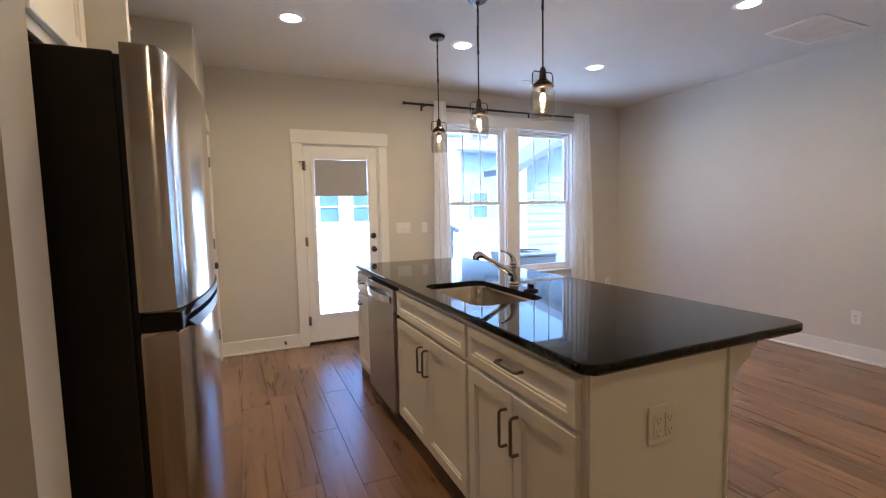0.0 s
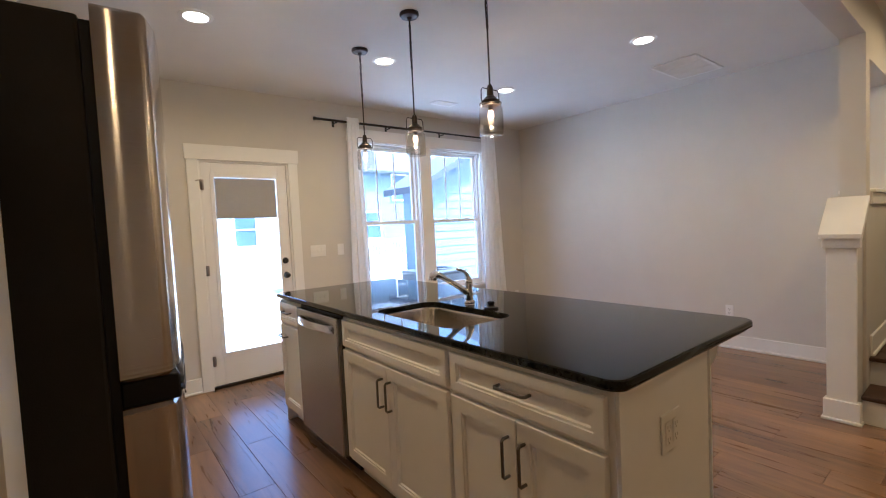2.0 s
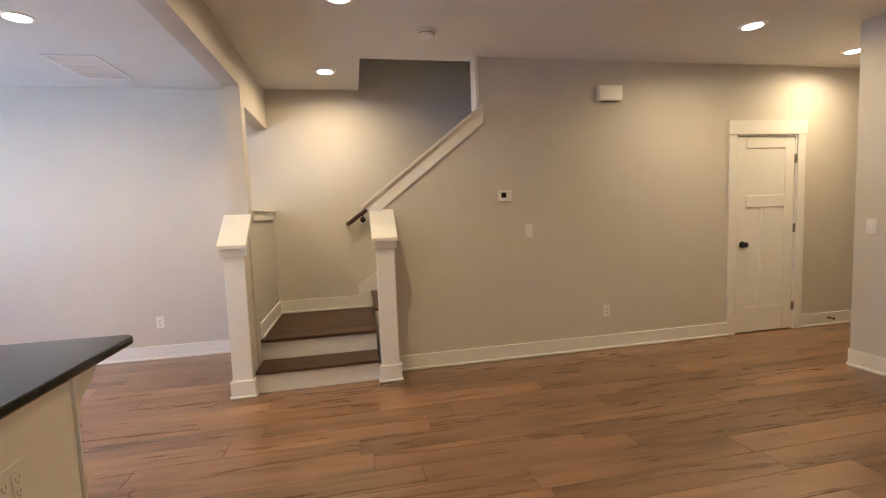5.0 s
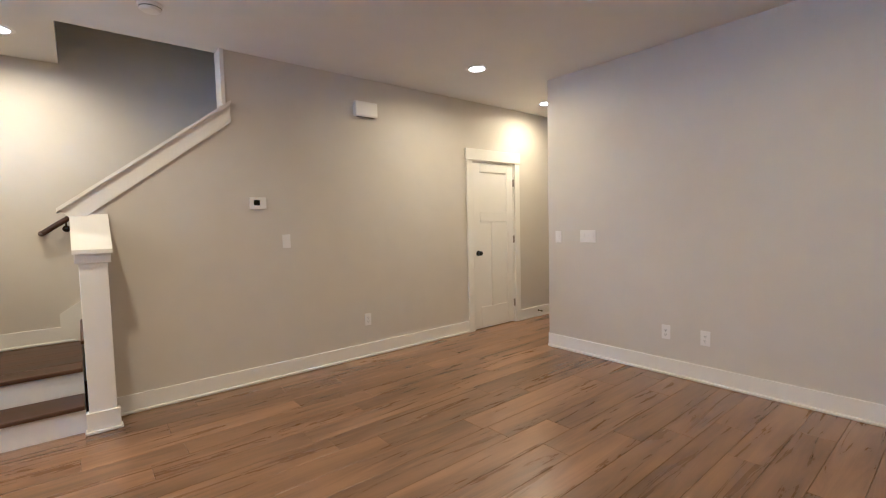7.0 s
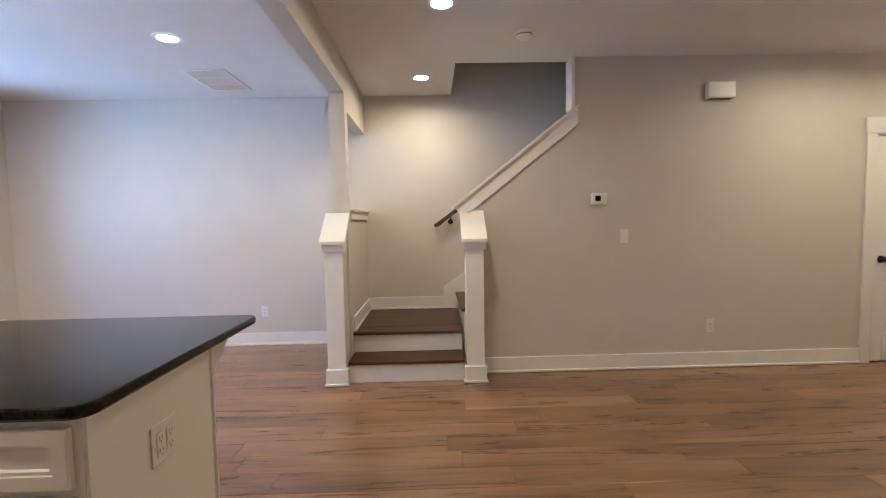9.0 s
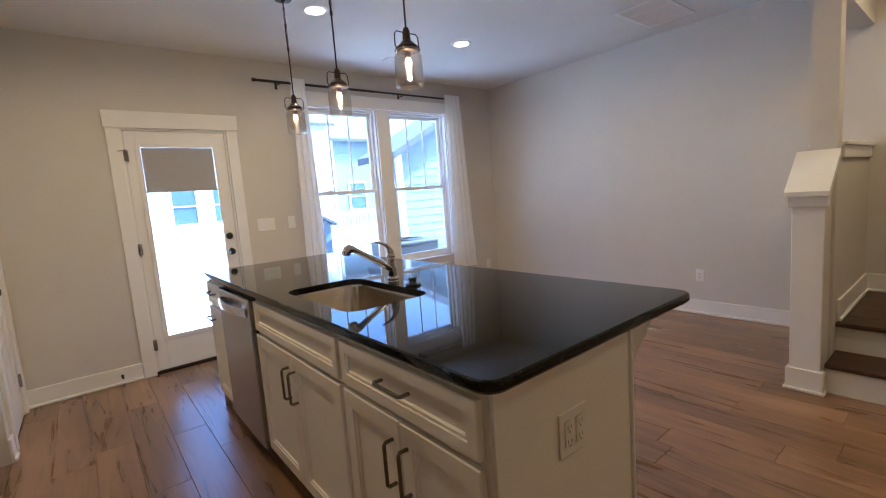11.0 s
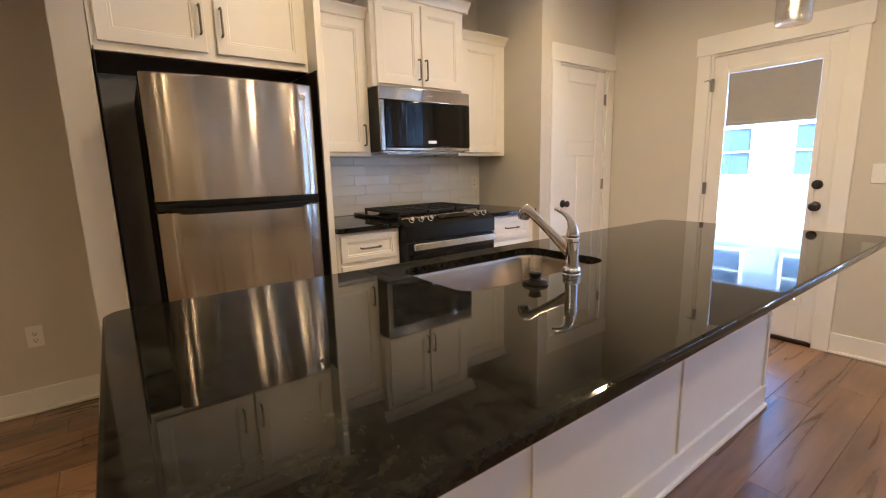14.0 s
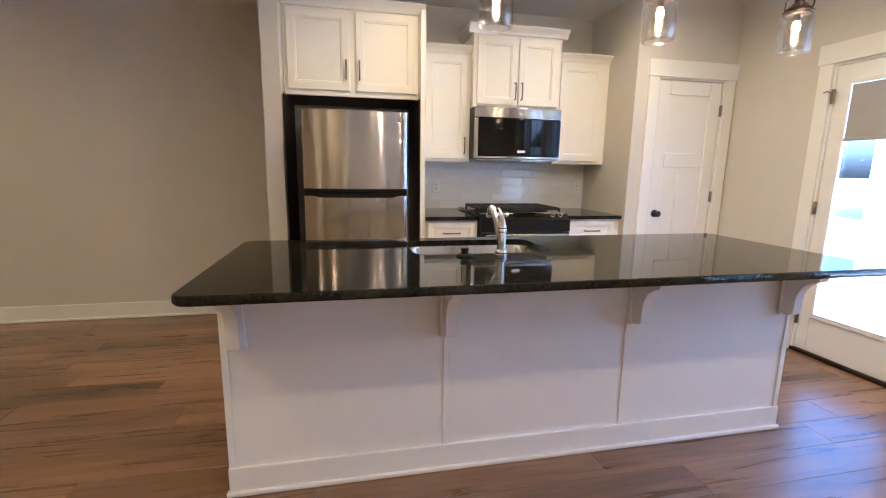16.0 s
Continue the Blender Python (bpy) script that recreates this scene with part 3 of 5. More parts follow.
part("glazing_bead", b, M_DOOR, bk)
b = bm_new()
bx(b, g0, g1, 0.030, 0.036, gz0, gz1)
pane = part("pane", b, M_GLASS, bk, "clear glass")
pane.visible_shadow = False
b = bm_new()
nf = 19
zs0, zs1 = 1.50, gz1 - 0.024
prof = []
for i in range(nf + 1):
    z = zs0 + 0.02 + (zs1 - zs0 - 0.02) * i / nf
    prof.append((0.0111 if i % 2 else 0.0109, z))
back = [(0.026 if i % 2 == 0 else 0.020, z) for i, (_, z) in enumerate(prof)]
prism(b, prof + back[::-1], 0, g0 + 0.026, g1 - 0.026)
shade = part("shade", b, M_SHADE, bk, "grey pleated cellular shade")
b = bm_new()
bx(b, g0 + 0.024, g1 - 0.024, 0.000, 0.026, zs0, zs0 + 0.022, 0.003)
part("bottom_rail", b, M_SHADE, shade)
b = bm_new()
bx(b, 0.0, bw, -0.012, WT, -0.004, 0.024, 0.004)
part("threshold", b, M_BRONZE, bk, "dark metal threshold")
knob(bk, bw - 0.075, 0.945, 0.012)
for z in (1.085,):
    b = bm_new()
    lathe(b, [(0.030, 0), (0.030, 0.010), (0.024, 0.016), (0.010, 0.018)], (0, 0, 0), 20)
    bx(b, -0.005, 0.005, -0.016, 0.016, 0.016, 0.034, 0.002)
    bmesh.ops.transform(b, matrix=pose(bw - 0.075, 0.012, z, 90), verts=b.verts)
    part("deadbolt", b, M_BLACK, bk, "black deadbolt")
hinges(bk, 0.018, (0.25, 1.05, 1.80), M_NICKEL)
b = bm_new()
tube(b, [(-0.03, -0.024, 1.83), (0.0, -0.034, 1.835), (0.03, -0.022, 1.81)], 0.004, 8)
bx(b, 0.018, 0.034, -0.020, -0.006, 1.75, 1.84, 0.003)
part("flip_latch", b, M_NICKEL, bk, "brushed metal flip latch")


# ---- windows, rod, curtains ----
def window(name, x0, x1):
    w = thing(name, pose(x0, YN, wz0), "white double-hung window with a three-light upper sash", "window", kind="structure")
    W, H = x1 - x0, wz1 - wz0
    mz = 0.845
    b = bm_new()
    f = 0.035
    for q in ((0, f, 0, H), (W - f, W, 0, H), (f, W - f, H - f, H), (f, W - f, 0, f)):
        bx(b, q[0], q[1], 0.05, 0.125, q[2], q[3], 0.003)
    part("window_frame", b, M_VINYL, w)
    b = bm_new()
    for q in ((0, 0.012, 0, H), (W - 0.012, W, 0, H), (0.012, W - 0.012, H - 0.012, H)):
        bx(b, q[0], q[1], 0.0, 0.05, q[2], q[3])
    part("reveal", b, M_TRIM, w)
    for nm, za, zb, y in (("lower_sash", f, mz + 0.02, 0.056), ("upper_sash", mz - 0.02, H - f, 0.088)):
        s = 0.032
        b = bm_new()
        for q in ((f, f + s, za, zb), (W - f - s, W - f, za, zb), (f + s, W - f - s, zb - s, zb), (f + s, W - f - s, za, za + s + 0.006)):
            bx(b, q[0], q[1], y, y + 0.030, q[2], q[3], 0.003)
        sash = part(nm, b, M_VINYL, w)
        b = bm_new()
        bx(b, f + s - 0.004, W - f - s + 0.004, y + 0.012, y + 0.017, za + s, zb - s + 0.002)
        p = part("pane", b, M_GLASS, sash, "clear glass")
        p.visible_shadow = False
        if nm == "upper_sash":
            for k in (1, 2):
                xm = f + s + (W - 2 * f - 2 * s) * k / 3
                b = bm_new()
                bx(b, xm - 0.007, xm + 0.007, y + 0.004, y + 0.011, za + s, zb - s)
                part("muntin", b, M_VINYL, sash)
        else:
            for k in (0.28, 0.72):
                xm = W * k
                b = bm_new()
                bx(b, xm - 0.03, xm + 0.03, y - 0.006, y + 0.02, zb, zb + 0.012, 0.004, 2)
                part("sash_lock", b, M_VINYL, sash)
    return w


window("window_1", wa0, wa1)
window("window_2", wb0, wb1)
b = bm_new()
t = 0.018
bx(b, wa0 - 0.09, wa0, YN - t, YN, wz0, wz1, 0.003)
bx(b, wa1, wb0, YN - t, YN, wz0, wz1, 0.003)
bx(b, wb1, wb1 + 0.09, YN - t, YN, wz0, wz1, 0.003)
bx(b, wa0 - 0.105, wb1 + 0.105, YN - t - 0.006, YN, wz1, wz1 + 0.13, 0.003)
bx(b, wa0 - 0.09, wb1 + 0.09, YN - t, YN, wz0 - 0.115, wz0 - 0.026, 0.003)
solid("window_casing", b, M_TRIM, "white painted casing round the two windows", "trim")
b = bm_new()
bx(b, wa0 - 0.11, wb1 + 0.11, YN - 0.045, YN + 0.05, wz0 - 0.025, wz0 - 0.001, 0.005, 2)
solid("window_sill", b, M_TRIM, "white painted window sill", "sill")

RODZ, RODY = 2.462, 3.62
rod = thing("curtain_rod", pose(0, RODY, RODZ), "black metal curtain rod on wall brackets", "curtain rod")
b = bm_new()
cyl(b, (0.815, 0, 0), (2.05, 0, 0), 0.0125, 12)
cyl(b, (2.05, 0, 0), (3.25, 0, 0), 0.010, 12)
for xe, s in ((0.815, -1), (3.25, 1)):
    cyl(b, (xe, 0, 0), (xe + 0.022 * s, 0, 0), 0.0165, 14)
part("rod", b, M_BLACK, rod)
for xb in (1.03, 1.66, 2.42, 3.18):
    b = bm_new()
    bx(b, xb - 0.006, xb + 0.006, 0.0, 0.078, -0.022, -0.012, 0.002)
    bx(b, xb - 0.012, xb + 0.012, 0.072, 0.078, -0.05, 0.02, 0.002)
    bx(b, xb - 0.007, xb + 0.007, -0.013, 0.013, -0.024, -0.0125, 0.002)
    part("bracket", b, M_BLACK, rod)


def curtain(x0t, x1t, x0b, x1b, folds, zb, seed, label):
    c = thing("curtain", pose(0, RODY, 0), label, "curtain", "curtains at the windows")
    b = bm_new()
    rnd = random.Random(seed)
    ph = [rnd.uniform(-0.5, 0.5) for _ in range(8)]
    nu, nv = folds * 14, 26
    grid = []
    for j in range(nv + 1):
        v = j / nv
        z = RODZ + 0.045 - (RODZ + 0.045 - zb) * v
        row = []
        for i in range(nu + 1):
            u = i / nu
            x = (x0t + (x1t - x0t) * u) * (1 - v) + (x0b + (x1b - x0b) * u) * v
            amp = 0.011 + 0.009 * v
            a = u * folds * 2 * math.pi
            y = amp * math.sin(a + 0.5 * v * ph[0]) + 0.006 * v * math.sin(2.3 * a + ph[1] * 6 + 2 * v)
            x += 0.006 * v * math.sin(1.7 * a + ph[2] * 8)
            row.append(b.verts.new((x, y * min(1.0, 0.25 + 6 * v) - 0.022, z + 0.004 * math.sin(a * 0.5 + ph[3]) * v)))
        grid.append(row)
    for r0, r1 in zip(grid, grid[1:]):
        for i in range(nu):
            b.faces.new((r0[i], r0[i + 1], r1[i + 1], r1[i]))
    ob = part("cloth", b, M_CURT, c)
    so = ob.modifiers.new("thickness", 'SOLIDIFY')
    so.thickness = 0.0015
    b = bm_new()
    n = folds * 6
    tube(b, [(x0t + (x1t - x0t) * k / n, 0.0015 * math.sin(k * 2.1 + ph[4]), RODZ) for k in range(n + 1)], 0.018, 12,
         [0.0185 + 0.0025 * math.sin(k * 1.9 + ph[5] * 4) for k in range(n + 1)], cap=False)
    part("rod_pocket", b, M_CURT, c)
    return c


curtain(1.14, 1.275, 1.09, 1.33, 3, 0.36, 1, "sheer white curtain gathered open, hanging beside the window")
curtain(3.03, 3.27, 3.01, 3.38, 4, 0.37, 2, "sheer white curtain gathered open, hanging beside the wall")


# ---- cabinets ----
def front(bm, x0, x1, z0, z1, y=-0.020, s=0.055):
    """A framed cabinet front with a recessed centre and an inner bead, in one piece."""
    rings = []
    for i, d in ((0.0, 0.019), (0.0, 0.003), (0.003, 0.0), (s - 0.002, 0.0), (s, 0.0045), (s + 0.008, 0.0045), (s + 0.012, 0.0105), (s + 0.016, 0.0105)):
        rings.append([(x0 + i, y + d, z0 + i), (x1 - i, y + d, z0 + i), (x1 - i, y + d, z1 - i), (x0 + i, y + d, z1 - i)])
    skin(bm, rings)
    for f in bm.faces:
        f.smooth = False
    return bm


def pull(parent, x, z, vertical, length=0.13, y=-0.020):
    b = bm_new()
    h = length / 2
    k = 0.030
    pts = [(-h, 0), (-h, -k + 0.006), (-h + 0.006, -k), (h - 0.006, -k), (h, -k + 0.006), (h, 0)]
    if vertical:
        tube(b, [(x, y + q, z + p) for p, q in pts], 0.0055, 10)
    else:
        tube(b, [(x + p, y + q, z) for p, q in pts], 0.0055, 10)
    return part("handle", b, M_PULL, parent, "dark nickel bar pull")


def cabinet(m, w, d, z0, z1, fronts, label, group, kick=0.0, crown=0.0, category="cabinet", moulding=0.05, side=0.0, hollow=False):
    """fronts: (kind, x0, x1, z0, z1, handle x, handle z, upright)."""
    c = thing("cabinet", m, label, category, group)
    if hollow:
        for q in ((0, 0.018, 0, d, z1), (w - 0.018, w, 0, d, z1), (0.018, w - 0.018, 0, 0.018, z1), (0.018, w - 0.018, 0.018, d, z0 + kick + 0.018)):
            b = bm_new()
            bx(b, q[0], q[1], q[2], q[3], z0 + kick, q[4])
            part("board", b, M_CAB, c)
    else:
        b = bm_new()
        bx(b, 0, w, 0, d, z0 + kick, z1, 0.0015)
        part("body", b, M_CAB, c)
    if kick:
        b = bm_new()
        bx(b, 0.0, w, 0.07, d, z0, z0 + kick)
        part("toe_kick", b, M_CAB, c)
    for kind, x0, x1, za, zb, hx, hz, up in fronts:
        f = part(kind, front(bm_new(), x0, x1, za, zb, s=0.055 if zb - za > 0.25 else 0.036), M_CAB, c)
        if hx is not None:
            pull(f, hx, hz, up)
    if crown:
        b = bm_new()
        p = moulding
        pts = [(0.0, z1), (-0.012, z1), (-0.014, z1 + 0.015), (-p * 0.5, z1 + crown * 0.5), (-p * 0.9, z1 + crown * 0.8), (-p, z1 + crown * 0.85), (-p, z1 + crown), (0.0, z1 + crown)]
        prism(b, pts, 0, -side, w + side, True)
        part("crown", b, M_CAB, c)
        if side:
            for xa, s in ((0, -1), (w, 1)):
                b = bm_new()
                pp = [(xa + s * -q[0] * side / p, q[1]) for q in pts]
                prism(b, pp, 1, 0.0, d, True)
                part("crown", b, M_CAB, c)
    return c


UG, BG = "upper cabinets", "base cabinets"
# over the fridge
FX = -1.25
fw = 1.034 - 0.056
cabinet(pose(FX, 0.056, 0, 0, 0, 90), fw, FX - XW, 1.80, 2.405,
        [("door", 0.026, fw / 2 - 0.022, 1.838, 2.388, fw / 2 - 0.048, 1.985, True), ("door", fw / 2 + 0.022, fw - 0.020, 1.838, 2.388, fw / 2 + 0.048, 1.985, True)],
        "white two-door cabinet above the fridge with crown moulding", UG, crown=0.07, side=0.05)
b = bm_new()
bx(b, XW, -1.115, 1.0345, 1.072, 0, 2.404, 0.002)
solid("fridge_panel", b, M_CAB, "tall white panel between fridge and counter", "panel", kind="")
# thin dark boards added on three sides to put the alcove's shade into colour
al = thing("alcove_shade", pose(0, 0, 0), "added dark brown boards that stand in for shade in the fridge alcove", "panel")
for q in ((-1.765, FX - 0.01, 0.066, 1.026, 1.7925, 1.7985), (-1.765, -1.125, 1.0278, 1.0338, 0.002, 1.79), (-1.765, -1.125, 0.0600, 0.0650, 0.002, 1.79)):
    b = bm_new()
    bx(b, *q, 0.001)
    part("board", b, M_ALCOVE_SHADE, al)
ux = -1.44
mx = -1.37
cabinet(pose(ux, 1.0735, 0, 0, 0, 90), 0.430, ux - XW, 1.34, 2.205, [("door", 0.045, 0.405, 1.365, 2.185, 0.378, 1.475, True)],
        "white single-door wall cabinet beside the fridge panel", UG, crown=0.06)
cabinet(pose(mx, 1.505, 0, 0, 0, 90), 0.763, mx - XW, 1.787, 2.355,
        [("door", 0.03, 0.375, 1.808, 2.332, 0.352, 1.918, True), ("door", 0.385, 0.733, 1.808, 2.332, 0.409, 1.918, True)],
        "white two-door cabinet above the microwave with crown moulding", UG, crown=0.07, side=0.045)
cabinet(pose(ux, 2.2695, 0, 0, 0, 90), 0.4945, ux - XW, 1.34, 2.205, [("door", 0.03, 0.43, 1.365, 2.185, None, 0, True)],
        "white single-door wall cabinet beside the pantry wall", UG, crown=0.06)
# base cabinets beside the range
kx = -1.112
cabinet(pose(kx, 1.0735, 0, 0, 0, 90), 0.4265, kx - XW, 0, 0.882,
        [("drawer", 0.02, 0.40, 0.70, 0.862, 0.21, 0.782, False), ("drawer", 0.02, 0.40, 0.42, 0.68, 0.21, 0.60, False), ("drawer", 0.02, 0.40, 0.13, 0.40, 0.21, 0.32, False)],
        "white three-drawer base cabinet beside the range", BG, kick=0.10)
cabinet(pose(kx, 2.275, 0, 0, 0, 90), 0.489, kx - XW, 0, 0.882,
        [("drawer", 0.02, 0.43, 0.70, 0.865, 0.225, 0.785, False), ("door", 0.02, 0.43, 0.13, 0.68, None, 0, True)],
        "white base cabinet with drawer beside the pantry wall", BG, kick=0.10)
for ya, yb in ((1.0725, 1.503), (2.272, 2.764)):
    b = bm_new()
    bx(b, XW, -1.074, ya, yb, 0.8825, 0.913, 0.004, 2)
    solid("countertop", b, M_STONE, "polished black granite countertop beside the range", "countertop", kind="", group="wall counters")


# ---- range ----
def cooker():
    y0, w, fx = 1.507, 0.761, -1.064
    r = thing("range", pose(fx, y0, 0, 0, 0, 90), "black and stainless slide-in gas range between the cabinets", "range")
    d = fx - XW - 0.01
    b = bm_new()
    bx(b, 0, w, 0.02, d, 0.02, 0.895, 0.003)
    part("body", b, M_PLASTIC, r)
    b = bm_new()
    bx(b, -0.006, w + 0.006, 0.055, d, 0.9215, 0.934, 0.004, 2)
    part("cooktop", b, M_BGLASS, r, "black cooktop")
    b = bm_new()
    prism(b, [(-0.03, 0.79), (-0.03, 0.885), (0.055, 0.938), (0.075, 0.938), (0.075, 0.79)], 0, 0.0, w)
    panel = part("control_panel", b, M_PLASTIC, r)
    b = bm_new()
    prism(b, [(0.036, 0.9295), (0.040, 0.9335), (0.052, 0.9405), (0.050, 0.936)], 0, 0.012, w - 0.012)
    part("trim", b, M_STEEL2, panel)
    for k in (0.07, 0.145, 0.22, 0.62, 0.69):
        b = bm_new()
        lathe(b, [(0.020, 0), (0.020, 0.008), (0.016, 0.010), (0.015, 0.028), (0.011, 0.031)], (0, 0, 0), 18)
        bmesh.ops.transform(b, matrix=pose(k, 0.018, 0.918, 58), verts=b.verts)
        part("dial", b, M_STEEL2, panel, "stainless dial")
    b = bm_new()
    prism(b, [(0.004, 0.911), (0.04, 0.934), (0.038, 0.938), (0.002, 0.915)], 0, 0.29, 0.55)
    part("touch_strip", b, M_BGLASS, panel)
    b = bm_new()
    bx(b, 0.004, w - 0.004, -0.032, 0.02, 0.155, 0.785, 0.006, 2)
    od = part("oven_door", b, M_PLASTIC, r)
    b = bm_new()
    bx(b, 0.02, w - 0.02, -0.036, -0.031, 0.175, 0.700, 0.002)
    part("glass", b, M_BGLASS, od, "black oven glass")
    b = bm_new()
    bx(b, 0.03, w - 0.03, -0.082, -0.064, 0.732, 0.779, 0.006, 3)
    for k in (0.06, w - 0.085):
        bx(b, k, k + 0.025, -0.066, -0.030, 0.742, 0.770, 0.003)
    part("handle", b, M_STEEL2, od, "flat stainless handle")
    b = bm_new()
    bx(b, 0.30, 0.36, -0.0375, -0.036, 0.24, 0.252)
    part("badge", b, M_STEEL2, od)
    b = bm_new()
    bx(b, 0.004, w - 0.004, -0.028, 0.02, 0.06, 0.148, 0.006, 2)
    part("drawer", b, M_STEEL2, r)
    for i in range(3):
        xa = 0.03 + i * 0.236
        b = bm_new()
        za, zb = 0.952, 0.972
        for y in (0.10, 0.34, 0.58):
            bx(b, xa, xa + 0.226, y - 0.006, y + 0.006, za, zb, 0.002)
        for x in (xa + 0.006, xa + 0.113, xa + 0.220):
            bx(b, x - 0.006, x + 0.006, 0.094, 0.586, za + 0.001, zb + 0.001, 0.002)
        for y in (0.18, 0.26, 0.42, 0.50):
            bx(b, xa, xa + 0.226, y - 0.004, y + 0.004, za + 0.004, zb - 0.001)
        for x in (xa + 0.008, xa + 0.218):
            for y in (0.104, 0.576):
                bx(b, x - 0.007, x + 0.007, y - 0.007, y + 0.007, 0.934, za + 0.004)
        part("grate", b, M_IRON, r, "cast iron grate")
    for x in (0.14, 0.38, 0.62):
        for y in (0.22, 0.47):
            b = bm_new()
            lathe(b, [(0.045, 0.934), (0.045, 0.942), (0.034, 0.945), (0.034, 0.951), (0.028, 0.953)], (x, y, 0), 20)
            part("burner", b, M_IRON, r)


cooker()


# ---- microwave ----
def microwave():
    y0, w, z0, h, fx = 1.507, 0.752, 1.358, 0.424, -1.292
    r = thing("microwave", pose(fx, y0, z0, 0, 0, 90), "stainless over-the-range microwave with black glass door", "microwave")
    d = fx - XW
    b = bm_new()
    bx(b, 0, w, 0.02, d, 0.012, h, 0.003)
    part("body", b, M_PLASTIC, r)
    b = bm_new()
    bx(b, 0.02, w - 0.02, 0.03, d - 0.03, 0.0, 0.0118, 0.003)
    for k in range(2):
        bx(b, 0.10 + k * 0.33, 0.35 + k * 0.33, 0.10, 0.30, -0.006, 0.001, 0.002)
    part("underside", b, M_STEEL2, r)
    b = bm_new()
    bx(b, 0.0, w, 0.0, 0.0198, h - 0.085, h, 0.005, 2)
    part("top_trim", b, M_STEEL, r, "brushed stainless strip")
    b = bm_new()
    bx(b, 0.0, 0.034, 0.0, 0.0198, 0.012, h - 0.086, 0.004)
    bx(b, 0.034, w, 0.0, 0.0198, 0.012, 0.035, 0.004)
    door = part("door_frame", b, M_STEEL, r)
    b = bm_new()
    bx(b, 0.035, w - 0.002, -0.006, 0.018, 0.036, h - 0.087, 0.006, 2)
    part("glass", b, M_BGLASS, door, "black glass")
    b = bm_new()
    bx(b, 0.14, 0.55, -0.0068, -0.006, 0.10, 0.30)
    part("window_mesh", b, M_BGLASS, door)
    b = bm_new()
    bx(b, 0.37, 0.44, -0.0072, -0.006, 0.062, 0.082)
    part("display", b, M_DISPLAY, door)
    b = bm_new()
    bx(b, 0.37, 0.42, -0.001, 0.0, h - 0.045, h - 0.035)
    part("badge", b, M_NICKEL, r)


microwave()


# ---- fridge ----
def curved_door(bm, w, z0, z1, depth, bow=0.034, r=0.018):
    """A door whose front bows out, with rounded upright edges."""
    n = 16
    prof = [(0.0, 0.0)]
    for i in range(n + 1):
        u = i / n
        prof.append((u * w, -depth + bow * (2 * u - 1) ** 2 + (0.022 if i in (0, n) else 0.0)))
    prof.insert(2, (0.006, -depth + bow * 0.97 + 0.006))
    prof.insert(len(prof) - 1, (w - 0.006, -depth + bow * 0.97 + 0.006))
    prof.append((w, 0.0))
    rings = []
    for ins, z in ((0.006, z0), (0.0, z0 + 0.006), (0.0, z1 - 0.006), (0.006, z1)):
        rings.append([(min(max(p[0], ins), w - ins), p[1] + (ins if p[1] < -0.03 else 0), z) for p in prof])
    return skin(bm, rings)


def fridge():
    y0, w, fx = 0.190, 0.722, -0.985
    f = thing("refrigerator", pose(fx, y0, 0, 0, 0, 88.6), "stainless top-freezer refrigerator with dark sides in its alcove", "refrigerator")
    d = fx - XW - 0.03
    b = bm_new()
    bx(b, 0.004, w - 0.004, 0.012, d, 0.03, 1.648, 0.006, 2)
    part("body", b, M_FRSIDE, f, "dark grey cabinet")
    b = bm_new()
    bx(b, 0.012, w - 0.012, 0.0, 0.012, 0.05, 1.643)
    part("gasket", b, M_PLASTIC, f)
    part("freezer_door", curved_door(bm_new(), w, 1.128, 1.665, 0.105), M_STEEL, f)
    part("fridge_door", curved_door(bm_new(), w, 0.07, 1.088, 0.105), M_STEEL, f)
    b = bm_new()
    bx(b, 0.006, w - 0.006, -0.075, 0.0, 1.0885, 1.1275, 0.003)
    part("handle_recess", b, M_PLASTIC, f, "black recess between the doors")
    for za, zb, s in ((1.100, 1.072, -1), (1.113, 1.131, 1)):
        b = bm_new()
        pts = []
        for i in range(13):
            u = 0.06 + 0.88 * i / 12
            k = min(1.0, min(u - 0.06, 0.94 - u) / 0.08)
            pts.append((u * w, -0.1085 + 0.034 * (2 * u - 1) ** 2, za, zb * k + za * (1 - k)))
        rings = [[(x, y, p), (x, y, q), (x, y + 0.05, q), (x, y + 0.05, p)] for x, y, p, q in pts]
        skin(b, [r for r in rings])
        part("handle", b, M_PLASTIC, f, "black pocket handle")
    b = bm_new()
    bx(b, w - 0.11, w - 0.02, -0.06, 0.05, 1.6482, 1.665, 0.005, 2)
    part("hinge_cover", b, M_PLASTIC, f)
    b = bm_new()
    bx(b, w - 0.072, w - 0.045, -0.0855, -0.075, 1.593, 1.615, 0.002)
    part("badge", b, M_NICKEL, f)
    b = bm_new()
    bx(b, 0.02, w - 0.02, -0.02, 0.02, 0.0, 0.06, 0.004)
    part("toe_grille", b, M_PLASTIC, f)


fridge()

# ---- backsplash ----
b = bm_new()
bx(b, XW, XW + 0.004, 1.073, 2.7645, 0.914, 1.339)
splash = solid("backsplash", b, M_GROUT, "white glazed subway tile backsplash", "backsplash", kind="structure")


# ---- island ----
IY0, IY1, IXB = 0.026, 2.597, 0.60
TOPX1, TOPY0, TOPY1 = 0.987, -0.008, 2.64


